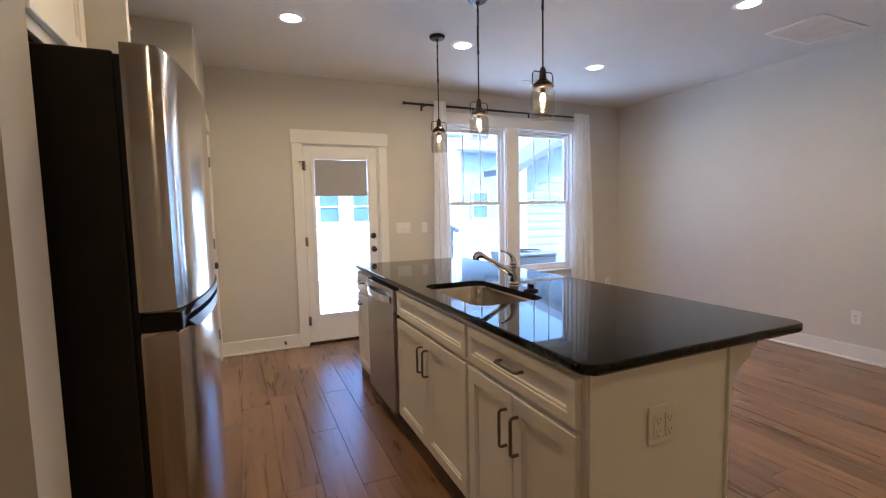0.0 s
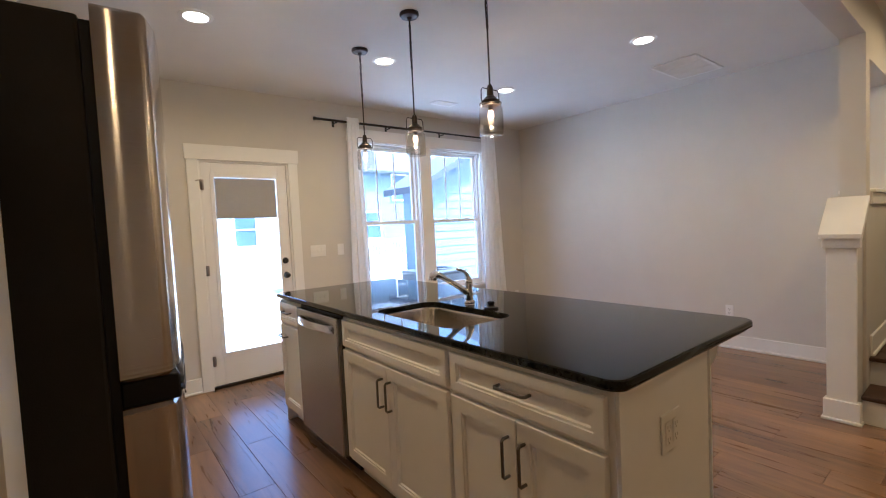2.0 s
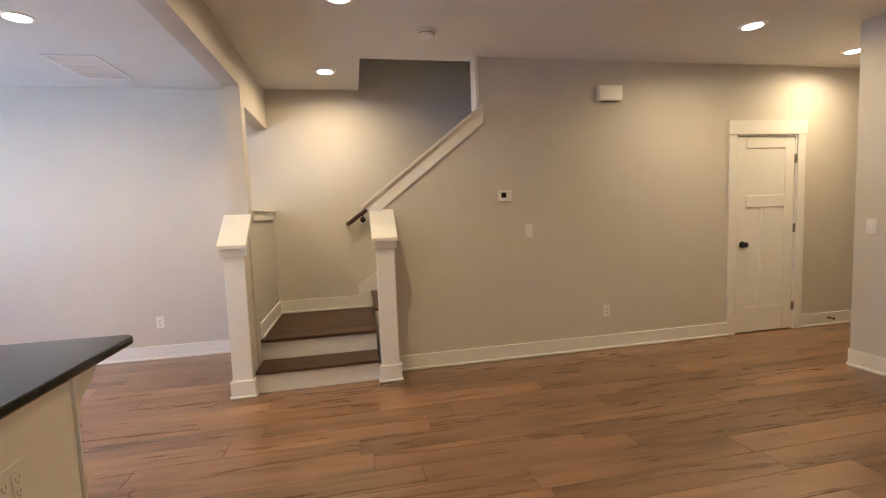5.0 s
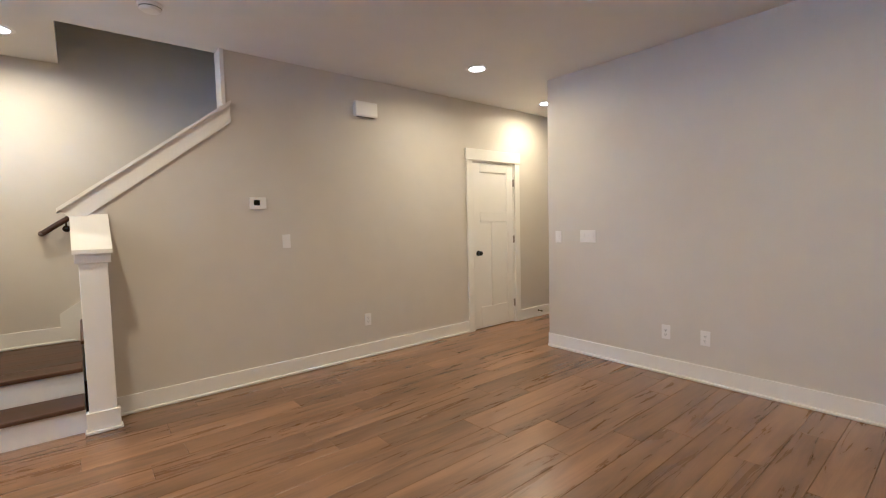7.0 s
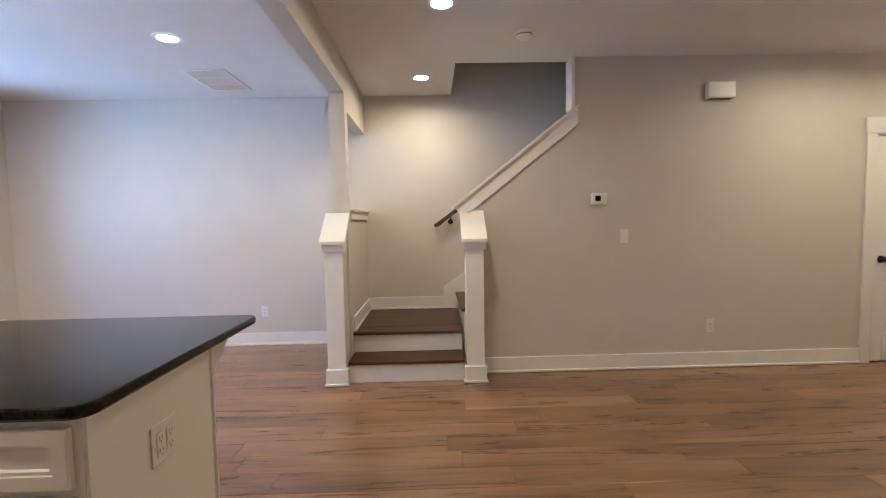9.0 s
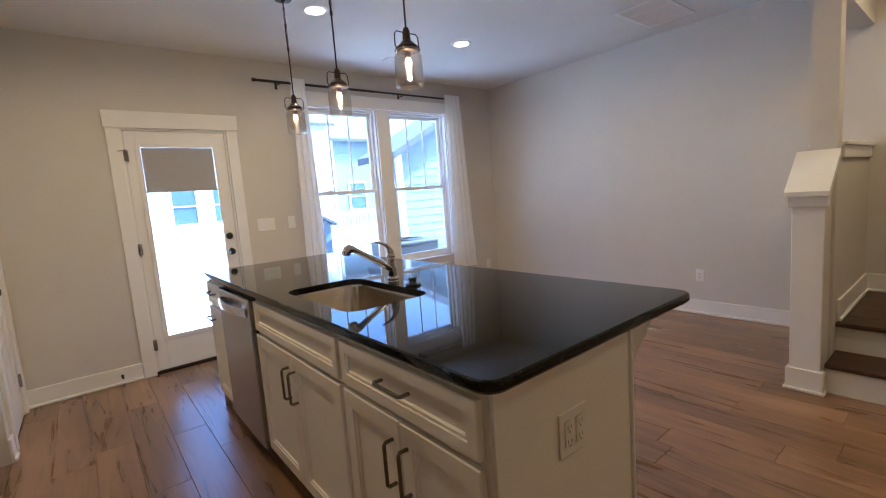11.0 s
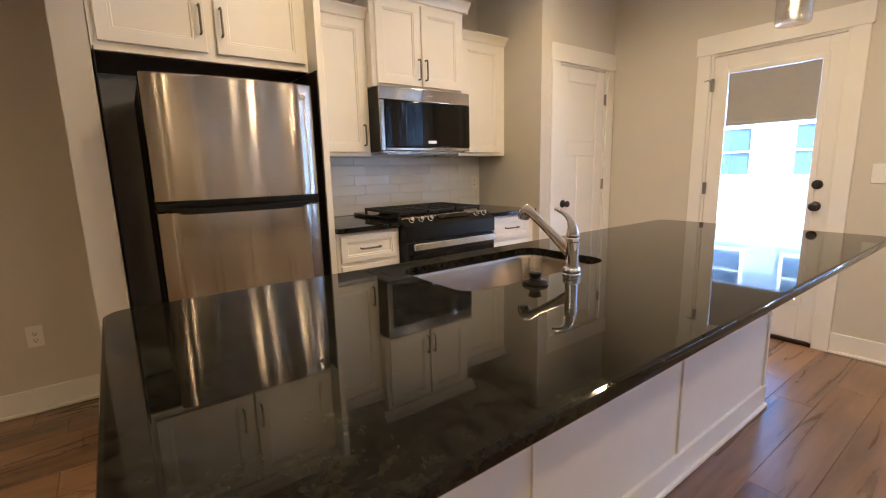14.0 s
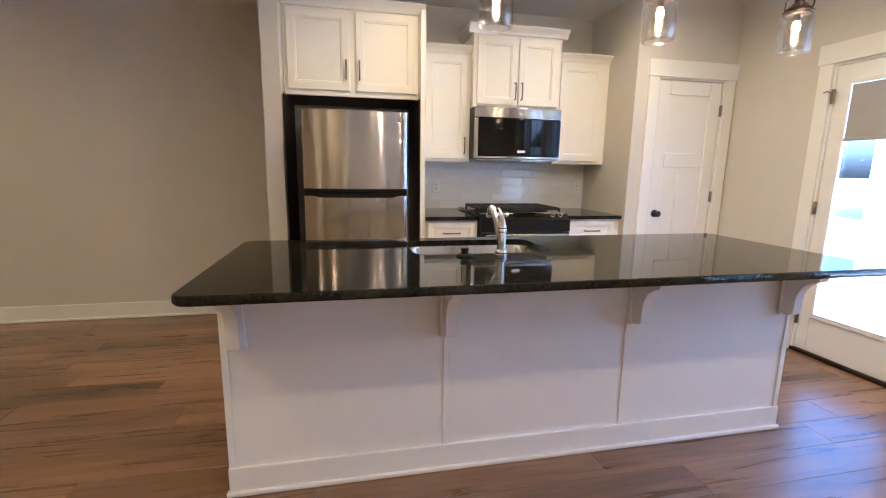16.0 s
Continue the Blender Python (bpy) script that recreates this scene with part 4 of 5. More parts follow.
def island_top():
    b = bm_new()
    outer = lambda i: rrect(i, TOPX1 - i, TOPY0 + i, TOPY1 - i, 0.055 - i, 6)
    inner = rrect(0.100, 0.468, 0.765, 1.402, 0.07, 6)
    rings = []
    for pts, z in ((inner, 0.892), (inner, 0.918), (rrect(0.098, 0.470, 0.763, 1.404, 0.072, 6), 0.92), (outer(0.008), 0.92), (outer(0.002), 0.9175), (outer(0.0), 0.912), (outer(0.0), 0.897), (outer(0.006), 0.8895)):
        rings.append([(x, y, z) for x, y in pts])
    skin(b, rings, closed=True)
    b.normal_update()
    for f in b.faces:
        f.smooth = abs(f.normal.z) < 0.98
    return solid("island_countertop", b, M_STONE, "polished black granite island top with rounded corners", "countertop", kind="")


island_top()


def sink():
    s = thing("sink", pose(0, 0, 0), "undermount stainless sink basin in the black island top", "sink")
    b = bm_new()
    rings = []
    for i, z, r in ((-0.012, 0.8905, 0.08), (0.0, 0.8905, 0.075), (0.004, 0.88, 0.075), (0.010, 0.73, 0.07), (0.022, 0.712, 0.06), (0.045, 0.705, 0.05)):
        rings.append([(x, y, z) for x, y in rrect(0.103 + i, 0.465 - i, 0.768 + i, 1.399 - i, r, 6)])
    cx, cy = 0.284, 1.083
    k = len(rings[0])
    base_ring = rrect(cx - 0.05, cx + 0.05, cy - 0.05, cy + 0.05, 0.0499, 6)
    rings.append([(x, y, 0.700) for x, y in base_ring])
    skin(b, rings, cap0=False)
    ob = part("basin", b, M_SINK, s)
    so = ob.modifiers.new("thickness", 'SOLIDIFY')
    so.thickness, so.offset = 0.0015, -1
    b = bm_new()
    lathe(b, [(0.044, 0.700), (0.044, 0.7035), (0.030, 0.7035), (0.026, 0.7015)], (cx, cy, 0), 20)
    part("drain", b, M_CHROME, s)


sink()


def faucet():
    f = thing("faucet", pose(0.517, 1.127, 0.92), "chrome kitchen faucet with a slanting spout and curved lever", "faucet")
    b = bm_new()
    lathe(b, [(0.0275, 0.0005), (0.0275, 0.005), (0.0255, 0.008), (0.0265, 0.012), (0.0265, 0.020), (0.0245, 0.024), (0.0195, 0.027), (0.0188, 0.05), (0.0188, 0.100)], (0, 0, 0), 28)
    part("body", b, M_CHROME, f)
    b = bm_new()
    lathe(b, [(0.0188, 0.1005), (0.0208, 0.103), (0.0208, 0.112), (0.0185, 0.115), (0.0195, 0.119), (0.0195, 0.126), (0.016, 0.134), (0.009, 0.138)], (0, 0, 0), 28)
    part("collar", b, M_CHROME, f)
    b = bm_new()
    dx, dy = -0.99, 0.10
    tube(b, [(dx * a, dy * a, z) for a, z in ((0.0, 0.058), (0.02, 0.074), (0.06, 0.100), (0.12, 0.137), (0.17, 0.167), (0.186, 0.176), (0.200, 0.180), (0.211, 0.175), (0.217, 0.164), (0.219, 0.152))], 0.014, 16,
         [0.0150, 0.0165, 0.0150, 0.0125, 0.0135, 0.0170, 0.0205, 0.0215, 0.0205, 0.0180])
    part("spout", b, M_CHROME, f)
    b = bm_new()
    tube(b, [(dx * a, dy * a, z) for a, z in ((0.0, 0.128), (0.002, 0.146), (0.010, 0.162), (0.024, 0.176), (0.046, 0.187), (0.072, 0.194), (0.076, 0.194))], 0.008, 14, [0.0175, 0.0140, 0.0100, 0.0075, 0.0060, 0.0058, 0.0035])
    part("lever", b, M_CHROME, f)


faucet()
b = bm_new()
lathe(b, [(0.034, 0.0005), (0.036, 0.004), (0.034, 0.009), (0.018, 0.013), (0.014, 0.018), (0.017, 0.026), (0.019, 0.034), (0.012, 0.038)], (0.516, 0.967, 0.92), 22)
solid("sink_stopper", b, M_PLASTIC, "black rubber sink stopper lying on the island top", "sink stopper", kind="")


def island_units():
    fx = 0.028
    g = "island cabinets"
    d = 0.54
    top = 0.8885
    # (north end, south end)
    def at(y1):
        return pose(fx, y1, 0, 0, 0, -90)
    w = IY1 - 2.219
    cabinet(at(IY1), w, d, 0, top, [("drawer", 0.02, w - 0.01, 0.728, 0.868, w / 2, 0.808, False), ("door", 0.02, w - 0.01, 0.125, 0.708, 0.10, 0.635, False)],
            "narrow white island cabinet beside the dishwasher", g, kick=0.10)
    w = 0.905
    cabinet(at(1.601), w, d, 0, top, [("false_front", 0.015, w - 0.012, 0.728, 0.868, None, 0, False), ("door", 0.015, w / 2 - 0.002, 0.125, 0.708, w / 2 - 0.035, 0.58, True), ("door", w / 2 + 0.002, w - 0.012, 0.125, 0.708, w / 2 + 0.035, 0.58, True)],
            "white two-door island sink cabinet", g, kick=0.10, hollow=True)
    w = 0.694 - IY0
    cabinet(at(0.694), w, d, 0, top, [("drawer", 0.012, w - 0.02, 0.728, 0.868, w / 2, 0.808, False), ("door", 0.012, w / 2 - 0.002, 0.125, 0.708, w / 2 - 0.035, 0.58, True), ("door", w / 2 + 0.002, w - 0.02, 0.125, 0.708, w / 2 + 0.035, 0.58, True)],
            "white island cabinet with a drawer above two doors", g, kick=0.10)


island_units()


def dishwasher():
    w = 0.60
    m = thing("dishwasher", pose(0.028, 2.214, 0, 0, 0, -90), "stainless dishwasher built into the island", "dishwasher")
    b = bm_new()
    bx(b, 0.004, w - 0.004, 0.0, 0.52, 0.09, 0.885)
    bx(b, 0.004, w - 0.004, 0.06, 0.52, 0.0, 0.09)
    part("tub", b, M_PLASTIC, m)
    b = bm_new()
    bx(b, 0.006, w - 0.006, -0.034, -0.001, 0.10, 0.868, 0.006, 2)
    door = part("door", b, M_STEELD, m)
    b = bm_new()
    pts = []
    for i in range(13):
        u = i / 12
        pts.append((0.05 + u * (w - 0.10), -0.036 - 0.034 * math.sin(math.pi * u) ** 0.6, 0.80))
    rings = [[(x, y, z - 0.022), (x, y - 0.006, z), (x, y, z + 0.022), (x, y + 0.010, z + 0.022), (x, y + 0.010, z - 0.022)] for x, y, z in pts]
    skin(b, rings)
    part("handle", b, M_STEEL2, door, "bowed stainless handle")


dishwasher()


def island_panels():
    """The painted back and end of the island, with battens and brackets."""
    p = thing("kitchen_island", pose(0, 0, 0), "white panelled island back with battens and a moulded base", "kitchen island")
    b = bm_new()
    bx(b, 0.576, IXB, IY0, IY1, 0.0, 0.8888)
    part("back_panel", b, M_TRIM, p)
    b = bm_new()
    bx(b, 0.029, 0.575, IY0 - 0.012, IY0 - 0.0005, 0, 0.8888, 0.001)
    part("end_panel", b, M_CAB, p)
    b = bm_new()
    bx(b, 0.029, 0.575, IY1 + 0.0005, IY1 + 0.012, 0, 0.8888, 0.001)
    part("end_panel", b, M_CAB, p)
    for y in (IY0 + 0.002, 0.877, 1.712, IY1 - 0.002):
        b = bm_new()
        bx(b, IXB, IXB + 0.009, y - 0.013, y + 0.013, 0.10, 0.8885, 0.002)
        part("batten", b, M_TRIM, p)
    b = bm_new()
    bx(b, IXB, IXB + 0.015, IY0 - 0.014, IY1 + 0.014, 0, 0.118, 0.004, 2)
    bx(b, IXB, IXB + 0.028, IY0 - 0.024, IY1 + 0.024, 0, 0.020, 0.007, 2)
    part("base_moulding", b, M_TRIM, p)
    # curved brackets
    prof = [(0.0, 0.622), (0.055, 0.622), (0.075, 0.632), (0.082, 0.655), (0.080, 0.69), (0.088, 0.735), (0.115, 0.775), (0.155, 0.80), (0.19, 0.812), (0.20, 0.835), (0.225, 0.845), (0.235, 0.86), (0.235, 0.889), (0.0, 0.889)]
    for y in (IY0 + 0.053, 0.877, 1.740, IY1 - 0.05):
        c = thing("corbel", pose(IXB + 0.0095, y, 0), "white curved bracket under the island overhang", "bracket", "brackets under the island top")
        b = bm_new()
        prism(b, [(q[0] * 0.86, q[1]) for q in prof], 1, -0.022, 0.022, True)
        part("scroll", b, M_TRIM, c)
        b = bm_new()
        bx(b, 0.0005, 0.012, -0.034, 0.034, 0.612, 0.8888, 0.003)
        part("back_plate", b, M_TRIM, c)


island_panels()


# ---- plates on walls ----
def plate(m, gangs, kind, label, category, material=M_WPLAST):
    t = thing("outlet" if kind == "outlet" else "light_switch", m, label, category, "wall plates")
    w = 0.035 + 0.023 * (gangs - 1)
    b = bm_new()
    bx(b, -w, w, -0.006, 0, -0.058, 0.058, 0.003, 2)
    part("plate", b, material, t)
    for g in range(gangs):
        x = (g - (gangs - 1) / 2) * 0.046 * 1.0
        b = bm_new()
        bx(b, x - 0.017, x + 0.017, -0.009, -0.0058, -0.034, 0.034, 0.002)
        ins = part("insert", b, material, t)
        if kind == "outlet":
            for z in (-0.018, 0.018):
                b = bm_new()
                bx(b, x - 0.008, x - 0.005, -0.0094, -0.0088, z - 0.006, z + 0.006)
                bx(b, x + 0.005, x + 0.008, -0.0094, -0.0088, z - 0.005, z + 0.005)
                bx(b, x - 0.003, x + 0.003, -0.0094, -0.0088, z - 0.014, z - 0.009)
                part("slots", b, M_CREAM if material is M_CAB else M_SLOT, ins)
        else:
            b = bm_new()
            prism(b, [(-0.009, -0.030), (-0.0125, 0.0), (-0.0095, 0.030), (-0.008, 0.030), (-0.008, -0.030)], 0, x - 0.0145, x + 0.0145)
            part("rocker", b, material, ins)
    return t


SOUTHF, NORTHF, EASTF, WESTF = 180, 0, 90, -90   # turns of the plates: facing into the room
plate(pose(0.79, YN, 1.155), 3, "switch", "white three-gang switch plate beside the back door", "light switch")
plate(pose(1.035, YN, 1.155), 1, "switch", "white switch plate beside the curtain", "light switch")
plate(pose(3.70, YN, 0.33), 1, "outlet", "white outlet low on the wall", "outlet")
plate(pose(XE, 1.07, 0.372, 0, 0, WESTF), 1, "outlet", "white outlet low on the wall", "outlet")
plate(pose(1.686, YS, 1.118, 0, 0, SOUTHF), 1, "switch", "white switch plate at the wall end", "light switch")
plate(pose(1.36, YS, 1.125, 0, 0, SOUTHF), 3, "switch", "white three-gang switch plate on the wall", "light switch")
plate(pose(0.643, YS, 0.35, 0, 0, SOUTHF), 1, "outlet", "white outlet low on the wall", "outlet")
plate(pose(0.348, YS, 0.35, 0, 0, SOUTHF), 1, "outlet", "white outlet low on the wall", "outlet")
plate(pose(XS, -2.412, 1.158, 0, 0, WESTF), 1, "switch", "white switch plate below the thermostat", "light switch")
plate(pose(XS, -3.171, 0.365, 0, 0, WESTF), 1, "outlet", "white outlet low on the wall", "outlet")
plate(pose(0.298, IY0 - 0.012, 0.70), 2, "outlet", "cream double outlet on the island end", "outlet", M_CAB)
plate(pose(XW + 0.0085, 1.285, 1.125, 0, 0, EASTF), 1, "outlet", "white outlet on the tile backsplash", "outlet")
plate(pose(XW + 0.0085, 2.695, 1.12, 0, 0, EASTF), 1, "outlet", "white outlet on the tile backsplash", "outlet")
plate(pose(XW, -0.37, 0.42, 0, 0, EASTF), 1, "outlet", "white outlet low on the wall", "outlet")

th = thing("thermostat", pose(XS, -2.19, 1.478, 0, 0, WESTF), "white wall thermostat with a small dark screen", "thermostat")
b = bm_new()
bx(b, -0.065, 0.065, -0.024, 0, -0.048, 0.048, 0.006, 2)
part("case", b, M_WPLAST, th)
b = bm_new()
bx(b, -0.035, 0.012, -0.0255, -0.0238, -0.018, 0.026, 0.001)
part("screen", b, M_BGLASS, th, "dark screen")
b = bm_new()
for z in (-0.01, 0.015):
    bx(b, 0.028, 0.048, -0.0265, -0.0238, z - 0.006, z + 0.006, 0.002)
part("buttons", b, M_WPLAST, th)
ch = thing("door_chime", pose(XS, -3.207, 2.365, 0, 0, WESTF), "white door chime box high on the wall", "door chime")
b = bm_new()
bx(b, -0.12, 0.12, -0.055, 0, -0.07, 0.07, 0.014, 3)
part("cover", b, M_WPLAST, ch)
b = bm_new()
bx(b, -0.09, 0.09, -0.04, -0.01, -0.074, -0.069, 0.002)
part("grille", b, M_SLOT, ch)


def doorstop(m):
    d = thing("door_stop", m, "black spring door stop on the baseboard", "door stop")
    b = bm_new()
    pts = [(0.006 * math.cos(a), -0.016 - 0.05 * a / 50.0, 0.07 + 0.006 * math.sin(a)) for a in [k * 0.5 for k in range(101)]]
    tube(b, pts, 0.0018, 5)
    part("spring", b, M_BLACK, d)
    b = bm_new()
    cyl(b, (0, -0.064, 0.07), (0, -0.078, 0.07), 0.009, 12)
    cyl(b, (0, -0.014, 0.07), (0, -0.018, 0.07), 0.011, 12)
    part("tip", b, M_BLACK, d)


doorstop(pose(-0.47, YN, 0))
doorstop(pose(XS, -5.75, 0.01, 0, 0, WESTF))

# ---- ceiling fixtures ----


def downlight(x, y):
    d = thing("downlight", pose(x, y, CEIL), "round white recessed ceiling downlight, lit warm", "downlight", "recessed downlights")
    b = bm_new()
    lathe(b, [(0.066, -0.001), (0.068, -0.008), (0.090, -0.006), (0.096, -0.001)], (0, 0, 0), 32, cap0=False, cap1=False)
    part("trim_ring", b, M_WPLAST, d)
    b = bm_new()
    lathe(b, [(0.068, -0.003), (0.066, -0.0065), (0.04, -0.008)], (0, 0, 0), 32)
    part("lens", b, M_LED, d, "glowing lens")


# the fifth and last fixtures are assumed ones, made for the unseen lamps
for (lx, ly) in DOWNLIGHTS:
    downlight(lx, ly)


def pendant(x, y):
    p = thing("pendant_light", pose(x, y, CEIL), "dark bronze pendant with a clear glass jar shade", "pendant light", "pendants over the island")
    b = bm_new()
    lathe(b, [(0.060, 0.0), (0.060, -0.012), (0.052, -0.022), (0.016, -0.026), (0.010, -0.04)], (0, 0, 0), 28)
    part("canopy", b, M_BRONZE, p)
    b = bm_new()
    zt, zm = -0.04, -0.34
    nl = 12
    for i in range(nl):
        c = zt + (zm - zt) * (i + 0.5) / nl
        h = 0.017
        loop = []
        for k in range(13):
            a = 2 * math.pi * k / 12
            u, v = 0.007 * math.cos(a), h * math.sin(a)
            loop.append((u, 0, c + v) if i % 2 else (0, u, c + v))
        tube(b, loop, 0.0022, 6)
    part("chain", b, M_BRONZE, p)
    b = bm_new()
    tube(b, [(0, 0.003, -0.03), (0.004, 0, -0.12), (-0.003, 0.003, -0.22), (0, 0, -0.34), (0, 0, -0.64)], 0.0045, 8)
    part("rod", b, M_BRONZE, p)
    b = bm_new()
    lathe(b, [(0.010, -0.62), (0.016, -0.635), (0.018, -0.675), (0.030, -0.685), (0.038, -0.695), (0.046, -0.700), (0.046, -0.722), (0.040, -0.724)], (0, 0, 0), 24)
    part("cap", b, M_BRONZE, p)
    b = bm_new()
    tube(b, [(-0.056, 0, -0.715), (-0.064, 0, -0.70), (-0.062, 0, -0.655), (-0.052, 0, -0.642), (0.052, 0, -0.642), (0.062, 0, -0.655), (0.064, 0, -0.70), (0.056, 0, -0.715)], 0.0028, 8)
    tube(b, [(0.055 * math.cos(a), 0.055 * math.sin(a), -0.715) for a in [2 * math.pi * k / 24 for k in range(25)]], 0.003, 6)
    part("yoke", b, M_BRONZE, p)
    b = bm_new()
    lathe(b, [(0.050, -0.715), (0.052, -0.728), (0.060, -0.74), (0.062, -0.76), (0.062, -0.865), (0.058, -0.873), (0.050, -0.875), (0.048, -0.872), (0.0565, -0.868), (0.0595, -0.86), (0.0595, -0.76), (0.057, -0.742), (0.049, -0.73), (0.047, -0.715)], (0, 0, 0), 36, cap0=False, cap1=False)
    jar = part("jar", b, M_JAR, p, "clear glass jar")
    jar.visible_shadow = False
    b = bm_new()
    lathe(b, [(0.013, -0.724), (0.013, -0.745), (0.010, -0.748)], (0, 0, 0), 16)
    part("socket", b, M_BRONZE, p)
    b = bm_new()
    lathe(b, [(0.009, -0.746), (0.011, -0.754), (0.0145, -0.764), (0.0155, -0.774), (0.012, -0.786), (0.005, -0.791)], (0, 0, 0), 18)
    bulb = part("bulb", b, M_BULB, p, "glowing warm bulb")
    bulb.visible_shadow = False


for (lx, ly) in PENDANTS:
    pendant(lx, ly)


def vent(x0, x1, y0, y1, slats, label, along_x=True, mid=False):
    v = thing("ceiling_vent", pose((x0 + x1) / 2, (y0 + y1) / 2, CEIL), label, "ceiling vent")
    w, h = (x1 - x0) / 2, (y1 - y0) / 2
    b = bm_new()
    e = 0.028
    for q in ((-w, -w + e, -h, h), (w - e, w, -h, h), (-w + e, w - e, -h, -h + e), (-w + e, w - e, h - e, h)):
        bx(b, q[0], q[1], q[2], q[3], -0.010, -0.0005, 0.003)
    if mid:
        for k in (-0.33, 0.33):
            bx(b, w * k - 0.008, w * k + 0.008, -h + e, h - e, -0.009, -0.0005)
    part("frame", b, M_WPLAST, v)
    b = bm_new()
    bx(b, -w + e, w - e, -h + e, h - e, -0.002, -0.0006)
    part("backing", b, M_VENT, v)
    for i in range(slats):
        y = -h + e + (2 * h - 2 * e) * (i + 0.5) / slats
        s = (h - e) / slats * 0.92
        b = bm_new()
        prism(b, [(y - s, -0.003), (y + s, -0.010), (y + s, -0.0085), (y - s, -0.0022)], 0, -w + e, w - e)
        part("slat", b, M_WPLAST, v)


vent(3.00, 3.60, 0.985, 1.375, 16, "large white return air grille in the ceiling", mid=True)
vent(1.93, 2.21, 3.08, 3.22, 6, "small white supply vent in the ceiling")

sd = thing("smoke_detector", pose(2.30, -1.465, CEIL), "round white smoke detector on the ceiling", "smoke detector")
b = bm_new()
lathe(b, [(0.070, -0.0005), (0.070, -0.012), (0.062, -0.016), (0.060, -0.032), (0.048, -0.042), (0.02, -0.044)], (0, 0, 0), 28)
part("case", b, M_WPLAST, sd)
b = bm_new()
lathe(b, [(0.0605, -0.020), (0.0612, -0.024), (0.0605, -0.028)], (0, 0, 0), 28, False, False)
part("slot_ring", b, M_SLOT, sd)

# ---- outdoors ----
b = bm_new()
bx(b, -150, 150, YN + WT + 0.002, 300, -0.40, -0.20)
solid("ground", b, M_GRASS, "dry short lawn behind the house", "ground")
b = bm_new()
bx(b, -2.2, 4.6, YN + WT + 0.002, 7.6, -0.19, -0.05, 0.01)
solid("pavement", b, M_CONC, "pale concrete patio behind the house", "patio")
b = bm_new()
bx(b, -60, 60, 9.2, 14.2, -0.198, -0.12, 0.01)
solid("road", b, M_CONC, "pale concrete alley behind the yards", "road")


def far_window(house, x, z, w, h, y):
    """A window on a wall that faces -y."""
    b = bm_new()
    for q in ((-w / 2 - 0.09, -w / 2, -0.09, h + 0.09), (w / 2, w / 2 + 0.09, -0.09, h + 0.09), (-w / 2, w / 2, h, h + 0.09), (-w / 2, w / 2, -0.09, 0), (-w / 2, w / 2, h / 2 - 0.025, h / 2 + 0.025)):
        bx(b, x + q[0], x + q[1], y - 0.04, y, z + q[2], z + q[3], 0.005)
    win = part("window", b, M_FENCE, house)
    b = bm_new()
    bx(b, x - w / 2, x + w / 2, y - 0.012, y - 0.004, z, z + h)
    part("pane", b, M_PANE, win)


def house(x0, x1, y0, y1, eave, rise, wallmat, label, windows, ridge_y=True):
    """A siding house: lapped boards in front and at the sides, gable roof."""
    h = thing("house", pose(0, 0, 0), label, "house", "houses behind the yard")
    b = bm_new()
    bx(b, x0, x1, y0, y1, -0.2, eave)
    part("wall", b, wallmat, h)
    b = bm_new()
    n = int((eave + 0.2) / 0.18)
    for i in range(n):
        z = -0.2 + i * 0.18
        prism(b, [(y0 - 0.003, z + 0.18), (y0 - 0.012, z), (y0 - 0.003, z)], 0, x0, x1)
        prism(b, [(x0 - 0.003, z + 0.18), (x0 - 0.012, z), (x0 - 0.003, z)], 1, y0, y1)
    part("siding", b, wallmat, h)
    b = bm_new()
    for xc in (x0, x1):
        bx(b, xc - 0.07, xc + 0.07, y0 - 0.035, y0 + 0.05, -0.2, eave, 0.006)
    part("corner_board", b, M_FENCE, h)
    b = bm_new()
    if ridge_y:
        xm = (x0 + x1) / 2
        prism(b, [(x0, eave), (xm, eave + rise), (x1, eave)], 1, y0, y1)
    else:
        ym = (y0 + y1) / 2
        prism(b, [(y0, eave), (ym, eave + rise), (y1, eave)], 0, x0, x1)
    part("gable", b, wallmat, h)
    b = bm_new()
    o = 0.35
    if ridge_y:
        k = rise / (xm - x0)
        for s, xa in ((1, x0), (-1, x1)):
            prism(b, [(xa - s * o, eave - o * k + 0.01), (xm, eave + rise + 0.01), (xm, eave + rise + 0.16), (xa - s * o, eave - o * k + 0.16)], 1, y0 - o, y1 + o)
    else:
        k = rise / (ym - y0)
        for s, ya in ((1, y0), (-1, y1)):
            prism(b, [(ya - s * o, eave - o * k + 0.01), (ym, eave + rise + 0.01), (ym, eave + rise + 0.16), (ya - s * o, eave - o * k + 0.16)], 0, x0 - o, x1 + o)
    part("roof", b, M_ROOF, h)
    for wx, wz, ww, wh in windows:
        far_window(h, wx, wz, ww, wh, y0 - 0.022)
    return h


house(5.05, 11.05, 7.66, 8.5, 2.32, 1.65, M_SIDING, "blue-grey lapped siding house next door", [])
house(-9.0, -1.6, 17.0, 26.0, 5.6, 2.4, M_SIDINGP, "two-storey light blue siding house across the alley", [(-2.9, 0.8, 0.9, 1.5), (-5.0, 0.8, 0.9, 1.5), (-2.9, 3.6, 0.9, 1.4), (-5.0, 3.6, 0.9, 1.4)], False)
house(1.8, 9.8, 21.0, 30.0, 5.4, 2.6, M_SIDINGW, "two-storey pale siding house across the alley", [(3.0, 0.9, 0.9, 1.5), (4.6, 0.9, 0.9, 1.5), (3.0, 3.5, 0.9, 1.4), (5.0, 3.5, 0.9, 1.4), (8.0, 3.5, 0.9, 1.4)], False)
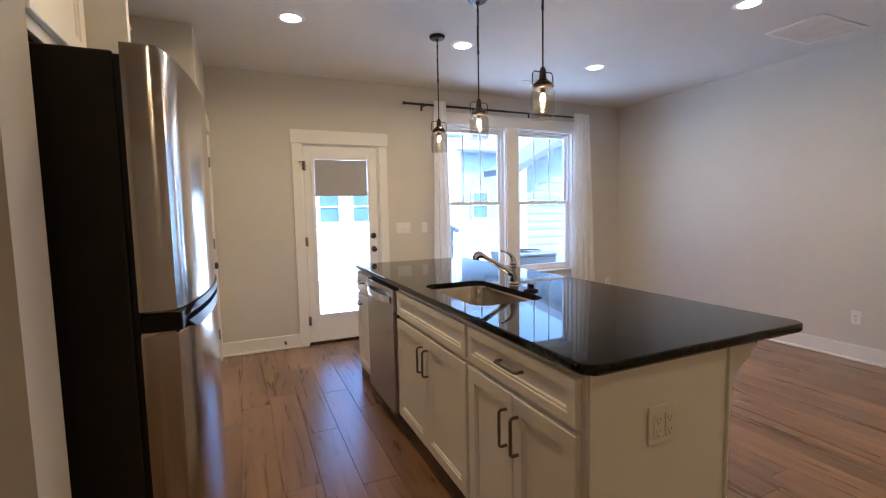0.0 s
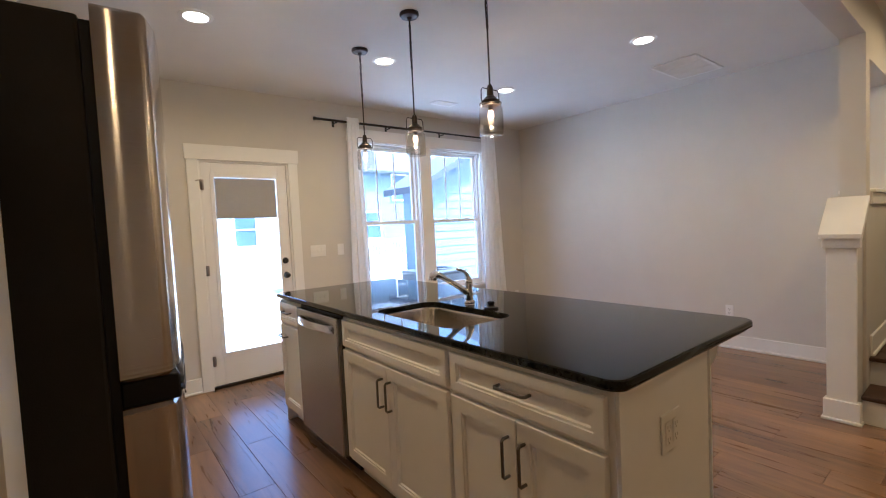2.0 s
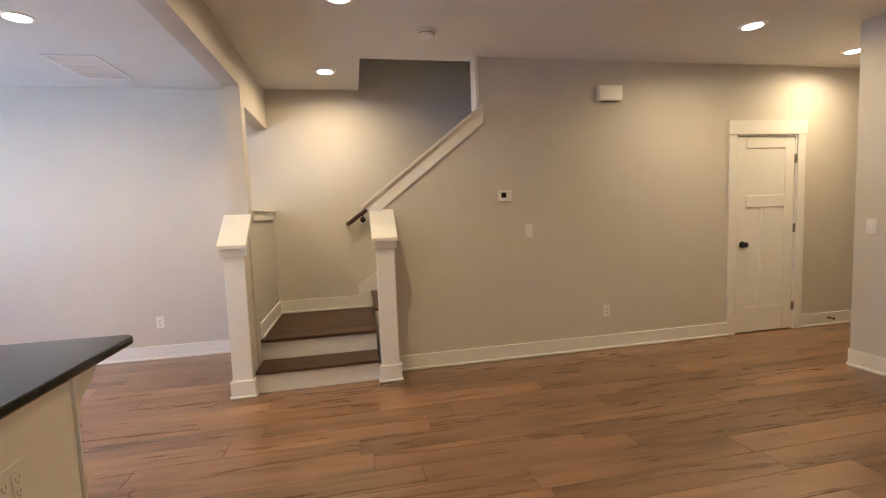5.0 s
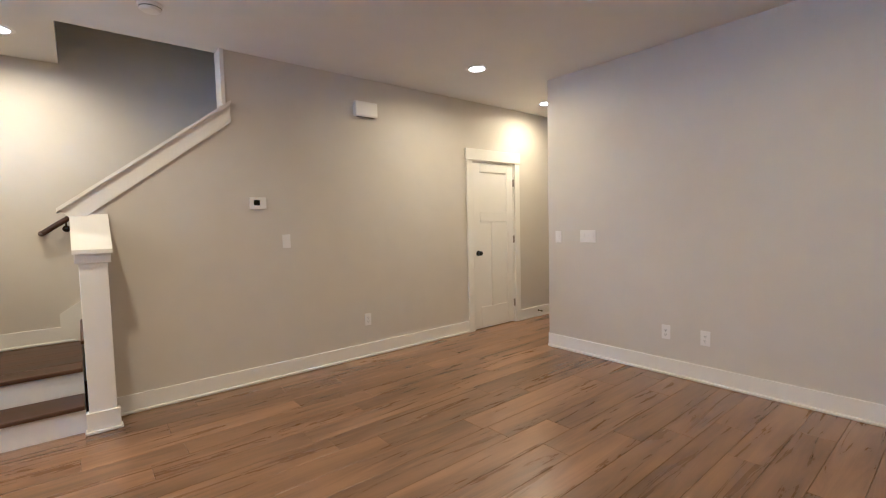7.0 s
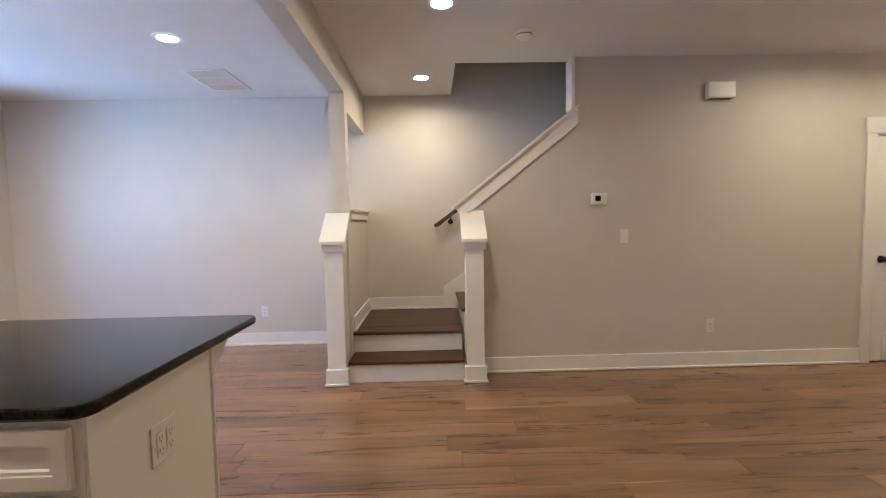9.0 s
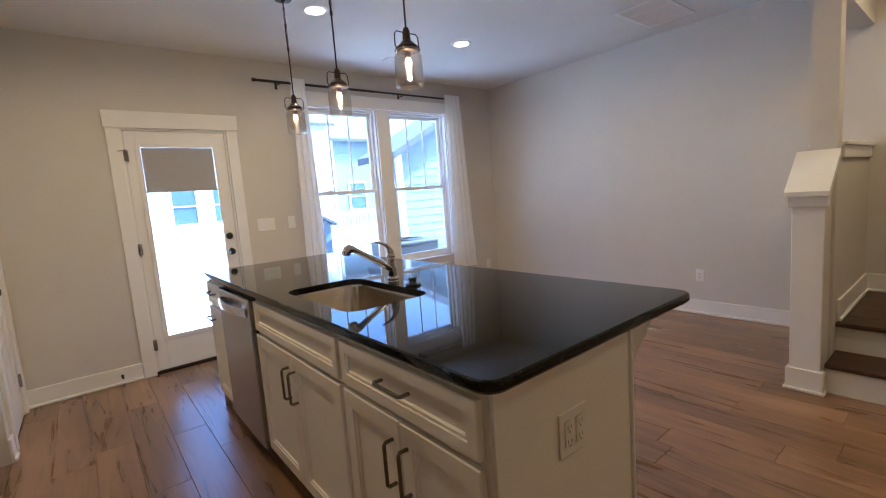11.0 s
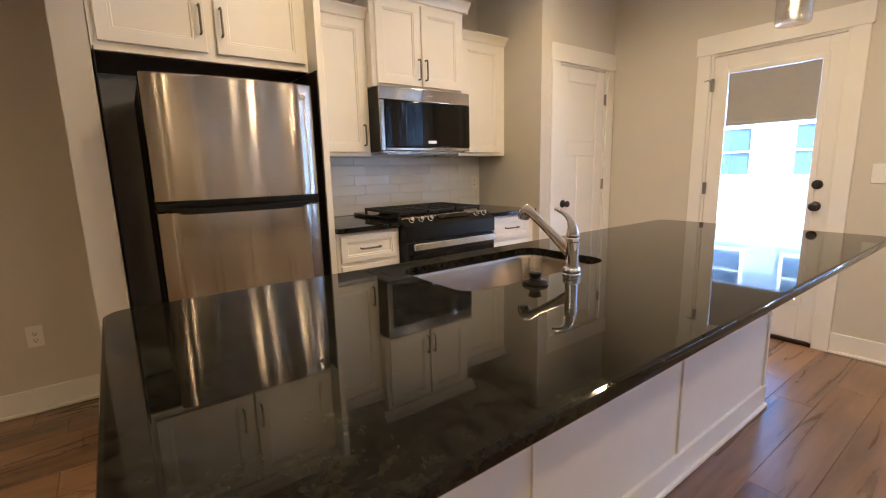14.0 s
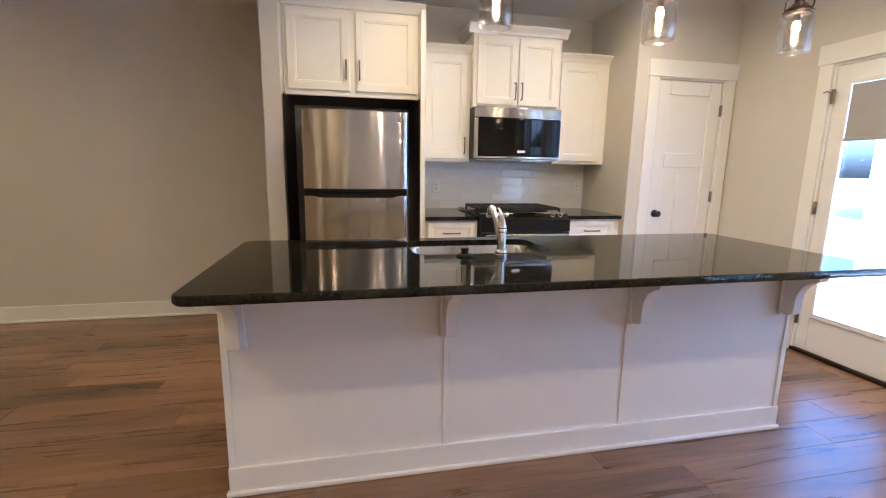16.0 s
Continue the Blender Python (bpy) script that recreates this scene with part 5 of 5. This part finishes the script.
house(11.0, 18.0, 23.0, 31.0, 5.0, 2.6, M_SIDING, "two-storey blue siding house across the alley", [(12.4, 0.9, 1.0, 1.5), (14.4, 3.2, 1.0, 1.5)], False)
# small shed in the yard
sh = thing("shed", pose(0, 0, 0), "small blue-grey garden shed with a grey roof", "shed")
b = bm_new()
prism(b, [(3.12, -0.2), (3.12, 0.83), (3.66, 1.15), (4.2, 0.83), (4.2, -0.2)], 1, 9.6, 11.4)
part("wall", b, M_SIDING, sh)
b = bm_new()
prism(b, [(3.03, 0.777), (3.66, 1.15), (3.66, 1.22), (3.03, 0.847)], 1, 9.45, 11.5)
prism(b, [(4.29, 0.777), (3.66, 1.15), (3.66, 1.22), (4.29, 0.847)], 1, 9.45, 11.5)
part("roof", b, M_ROOF, sh)


def condenser(x, y):
    a = thing("air_conditioner", pose(x, y, -0.05), "grey outdoor air conditioner condenser on the patio", "air conditioner")
    s = 0.36
    b = bm_new()
    bx(b, -s - 0.06, s + 0.06, -s - 0.06, s + 0.06, 0, 0.05, 0.01)
    part("pad", b, M_CONC, a)
    b = bm_new()
    bx(b, -s + 0.02, s - 0.02, -s + 0.02, s - 0.02, 0.05, 0.70)
    part("coil", b, M_ACGREY, a)
    b = bm_new()
    for i in range(30):
        z = 0.08 + i * 0.0205
        for q in ((-s, s, -s, -s + 0.012), (-s, s, s - 0.012, s)):
            bx(b, q[0], q[1], q[2], q[3], z, z + 0.016)
        for q in ((-s, -s + 0.012, -s + 0.013, s - 0.013), (s - 0.012, s, -s + 0.013, s - 0.013)):
            bx(b, q[0], q[1], q[2], q[3], z, z + 0.016)
    part("louvres", b, M_ACGREY, a)
    b = bm_new()
    bx(b, -s - 0.01, s + 0.01, -s - 0.01, s + 0.01, 0.69, 0.74, 0.02, 2)
    part("top", b, M_ACGREY, a)
    b = bm_new()
    for r in (0.08, 0.15, 0.22, 0.29):
        tube(b, [(r * math.cos(t), r * math.sin(t), 0.752) for t in [2 * math.pi * k / 28 for k in range(29)]], 0.006, 5)
    part("fan_guard", b, M_BLACK, a)


condenser(3.12, 4.86)


def patio_chair(m):
    c = thing("patio_chair", m, "black metal patio chair with curved arms outside the window", "chair")
    b = bm_new()
    bx(b, -0.22, 0.22, -0.22, 0.22, 0.42, 0.45, 0.012, 2)
    part("seat", b, M_BLACK, c)
    for x in (-0.2, 0.2):
        for y in (-0.2, 0.2):
            b = bm_new()
            cyl(b, (x, y, 0), (x * 0.95, y * 0.95, 0.425), 0.013, 8)
            part("leg", b, M_BLACK, c)
        b = bm_new()
        tube(b, [(x * 1.1, -0.2, 0.45), (x * 1.25, -0.24, 0.58), (x * 1.25, -0.14, 0.67), (x * 1.25, 0.05, 0.67), (x * 1.15, 0.2, 0.62)], 0.013, 8)
        part("arm", b, M_BLACK, c)
    b = bm_new()
    tube(b, [(-0.2, 0.2, 0.44), (-0.21, 0.25, 0.70), (-0.15, 0.27, 0.86), (0, 0.275, 0.90), (0.15, 0.27, 0.86), (0.21, 0.25, 0.70), (0.2, 0.2, 0.44)], 0.014, 8)
    for k in range(5):
        x = -0.12 + k * 0.06
        cyl(b, (x, 0.21, 0.44), (x, 0.268, 0.87 if abs(x) > 0.1 else 0.885), 0.006, 6)
    part("backrest", b, M_BLACK, c)


patio_chair(pose(1.55, 4.65, -0.05, 0, 0, 25))


def fence():
    f = thing("fence", pose(6.2, 0, 0), "white slatted fence across the alley", "fence")
    for i in range(5):
        b = bm_new()
        x = -3.4 + i * 1.7
        bx(b, x - 0.06, x + 0.06, 15.35, 15.47, -0.2, 1.05, 0.01)
        part("post", b, M_FENCE, f)
    for z in (0.0, 0.85):
        b = bm_new()
        bx(b, -3.34, 3.34, 15.39, 15.43, z, z + 0.09, 0.006)
        part("rail", b, M_FENCE, f)
    for i in range(48):
        x = -3.28 + i * 0.14
        b = bm_new()
        bx(b, x - 0.02, x + 0.02, 15.372, 15.389, -0.1, 0.98)
        part("slat", b, M_FENCE, f)


fence()

# ---- floor planks ----
PW, PL = 0.182, 1.22


def floor():
    fl = thing("floor", pose(0, 0, 0), "wood plank floor in warm mid-brown oak", "floor", kind="structure")
    rnd = random.Random(5)
    cache = {}
    g = 0.0006

    def plank(x0, x1, y0, y1):
        w, h = round(x1 - x0, 3), round(y1 - y0, 3)
        if w < 0.02 or h < 0.02:
            return
        key = (w, h)
        if key not in cache:
            bm = bm_new()
            a, c = w / 2 - g, h / 2 - g
            e = 0.0015
            rings = [[(-a, -c, -0.012), (a, -c, -0.012), (a, c, -0.012), (-a, c, -0.012)],
                     [(-a, -c, -e), (a, -c, -e), (a, c, -e), (-a, c, -e)],
                     [(-a + e, -c + e, 0), (a - e, -c + e, 0), (a - e, c - e, 0), (-a + e, c - e, 0)]]
            skin(bm, rings, cap0=False)
            cache[key] = mesh_of("plank", bm, M_FLOOR)
        ob = new("plank", cache[key])
        ob.parent = fl
        ob.location = ((x0 + x1) / 2, (y0 + y1) / 2, 0)

    n = int(math.ceil((XE - XW) / PW))
    for i in range(n):
        x0 = XW + i * PW
        x1 = min(x0 + PW, XE)
        spans = [(YS - 0.0, YN)]
        if x1 > 1.75 and x0 < XS + 0.1:
            spans = [(-7.2, YN)]
        if x0 > XS:
            spans = [(BY1 - 0.05, YN)]
        for ya, yb in spans:
            y = -8.5 + rnd.uniform(0, PL)
            while y < yb:
                a, c = max(y, ya), min(y + PL, yb)
                if c > a:
                    plank(x0, x1, a, c)
                y += PL


floor()


def tiles():
    tw, th = 0.300, 0.0735
    cache = {}
    ya, yb = 1.074, 2.764
    for r in range(6):
        z = 0.9145 + r * th
        zt = min(z + th - 0.0011, 1.3385)
        y = ya - (tw / 2 if r % 2 else 0.06)
        while y < yb:
            a, c = max(y, ya), min(y + tw - 0.0011, yb)
            if c - a > 0.012:
                key = (round(c - a, 3), round(zt - z, 3))
                if key not in cache:
                    bm = bm_new()
                    w, h, e = key[0] / 2, key[1] / 2, 0.002
                    skin(bm, [[(0.0, -w, -h), (0.0, w, -h), (0.0, w, h), (0.0, -w, h)],
                              [(0.003, -w, -h), (0.003, w, -h), (0.003, w, h), (0.003, -w, h)],
                              [(0.0045, -w + e, -h + e), (0.0045, w - e, -h + e), (0.0045, w - e, h - e), (0.0045, -w + e, h - e)]], cap0=False)
                    cache[key] = mesh_of("tile", bm, M_TILE)
                ob = new("tile", cache[key])
                ob.parent = splash
                ob.location = (XW + 0.004, (a + c) / 2, (z + zt) / 2)
            y += tw


tiles()
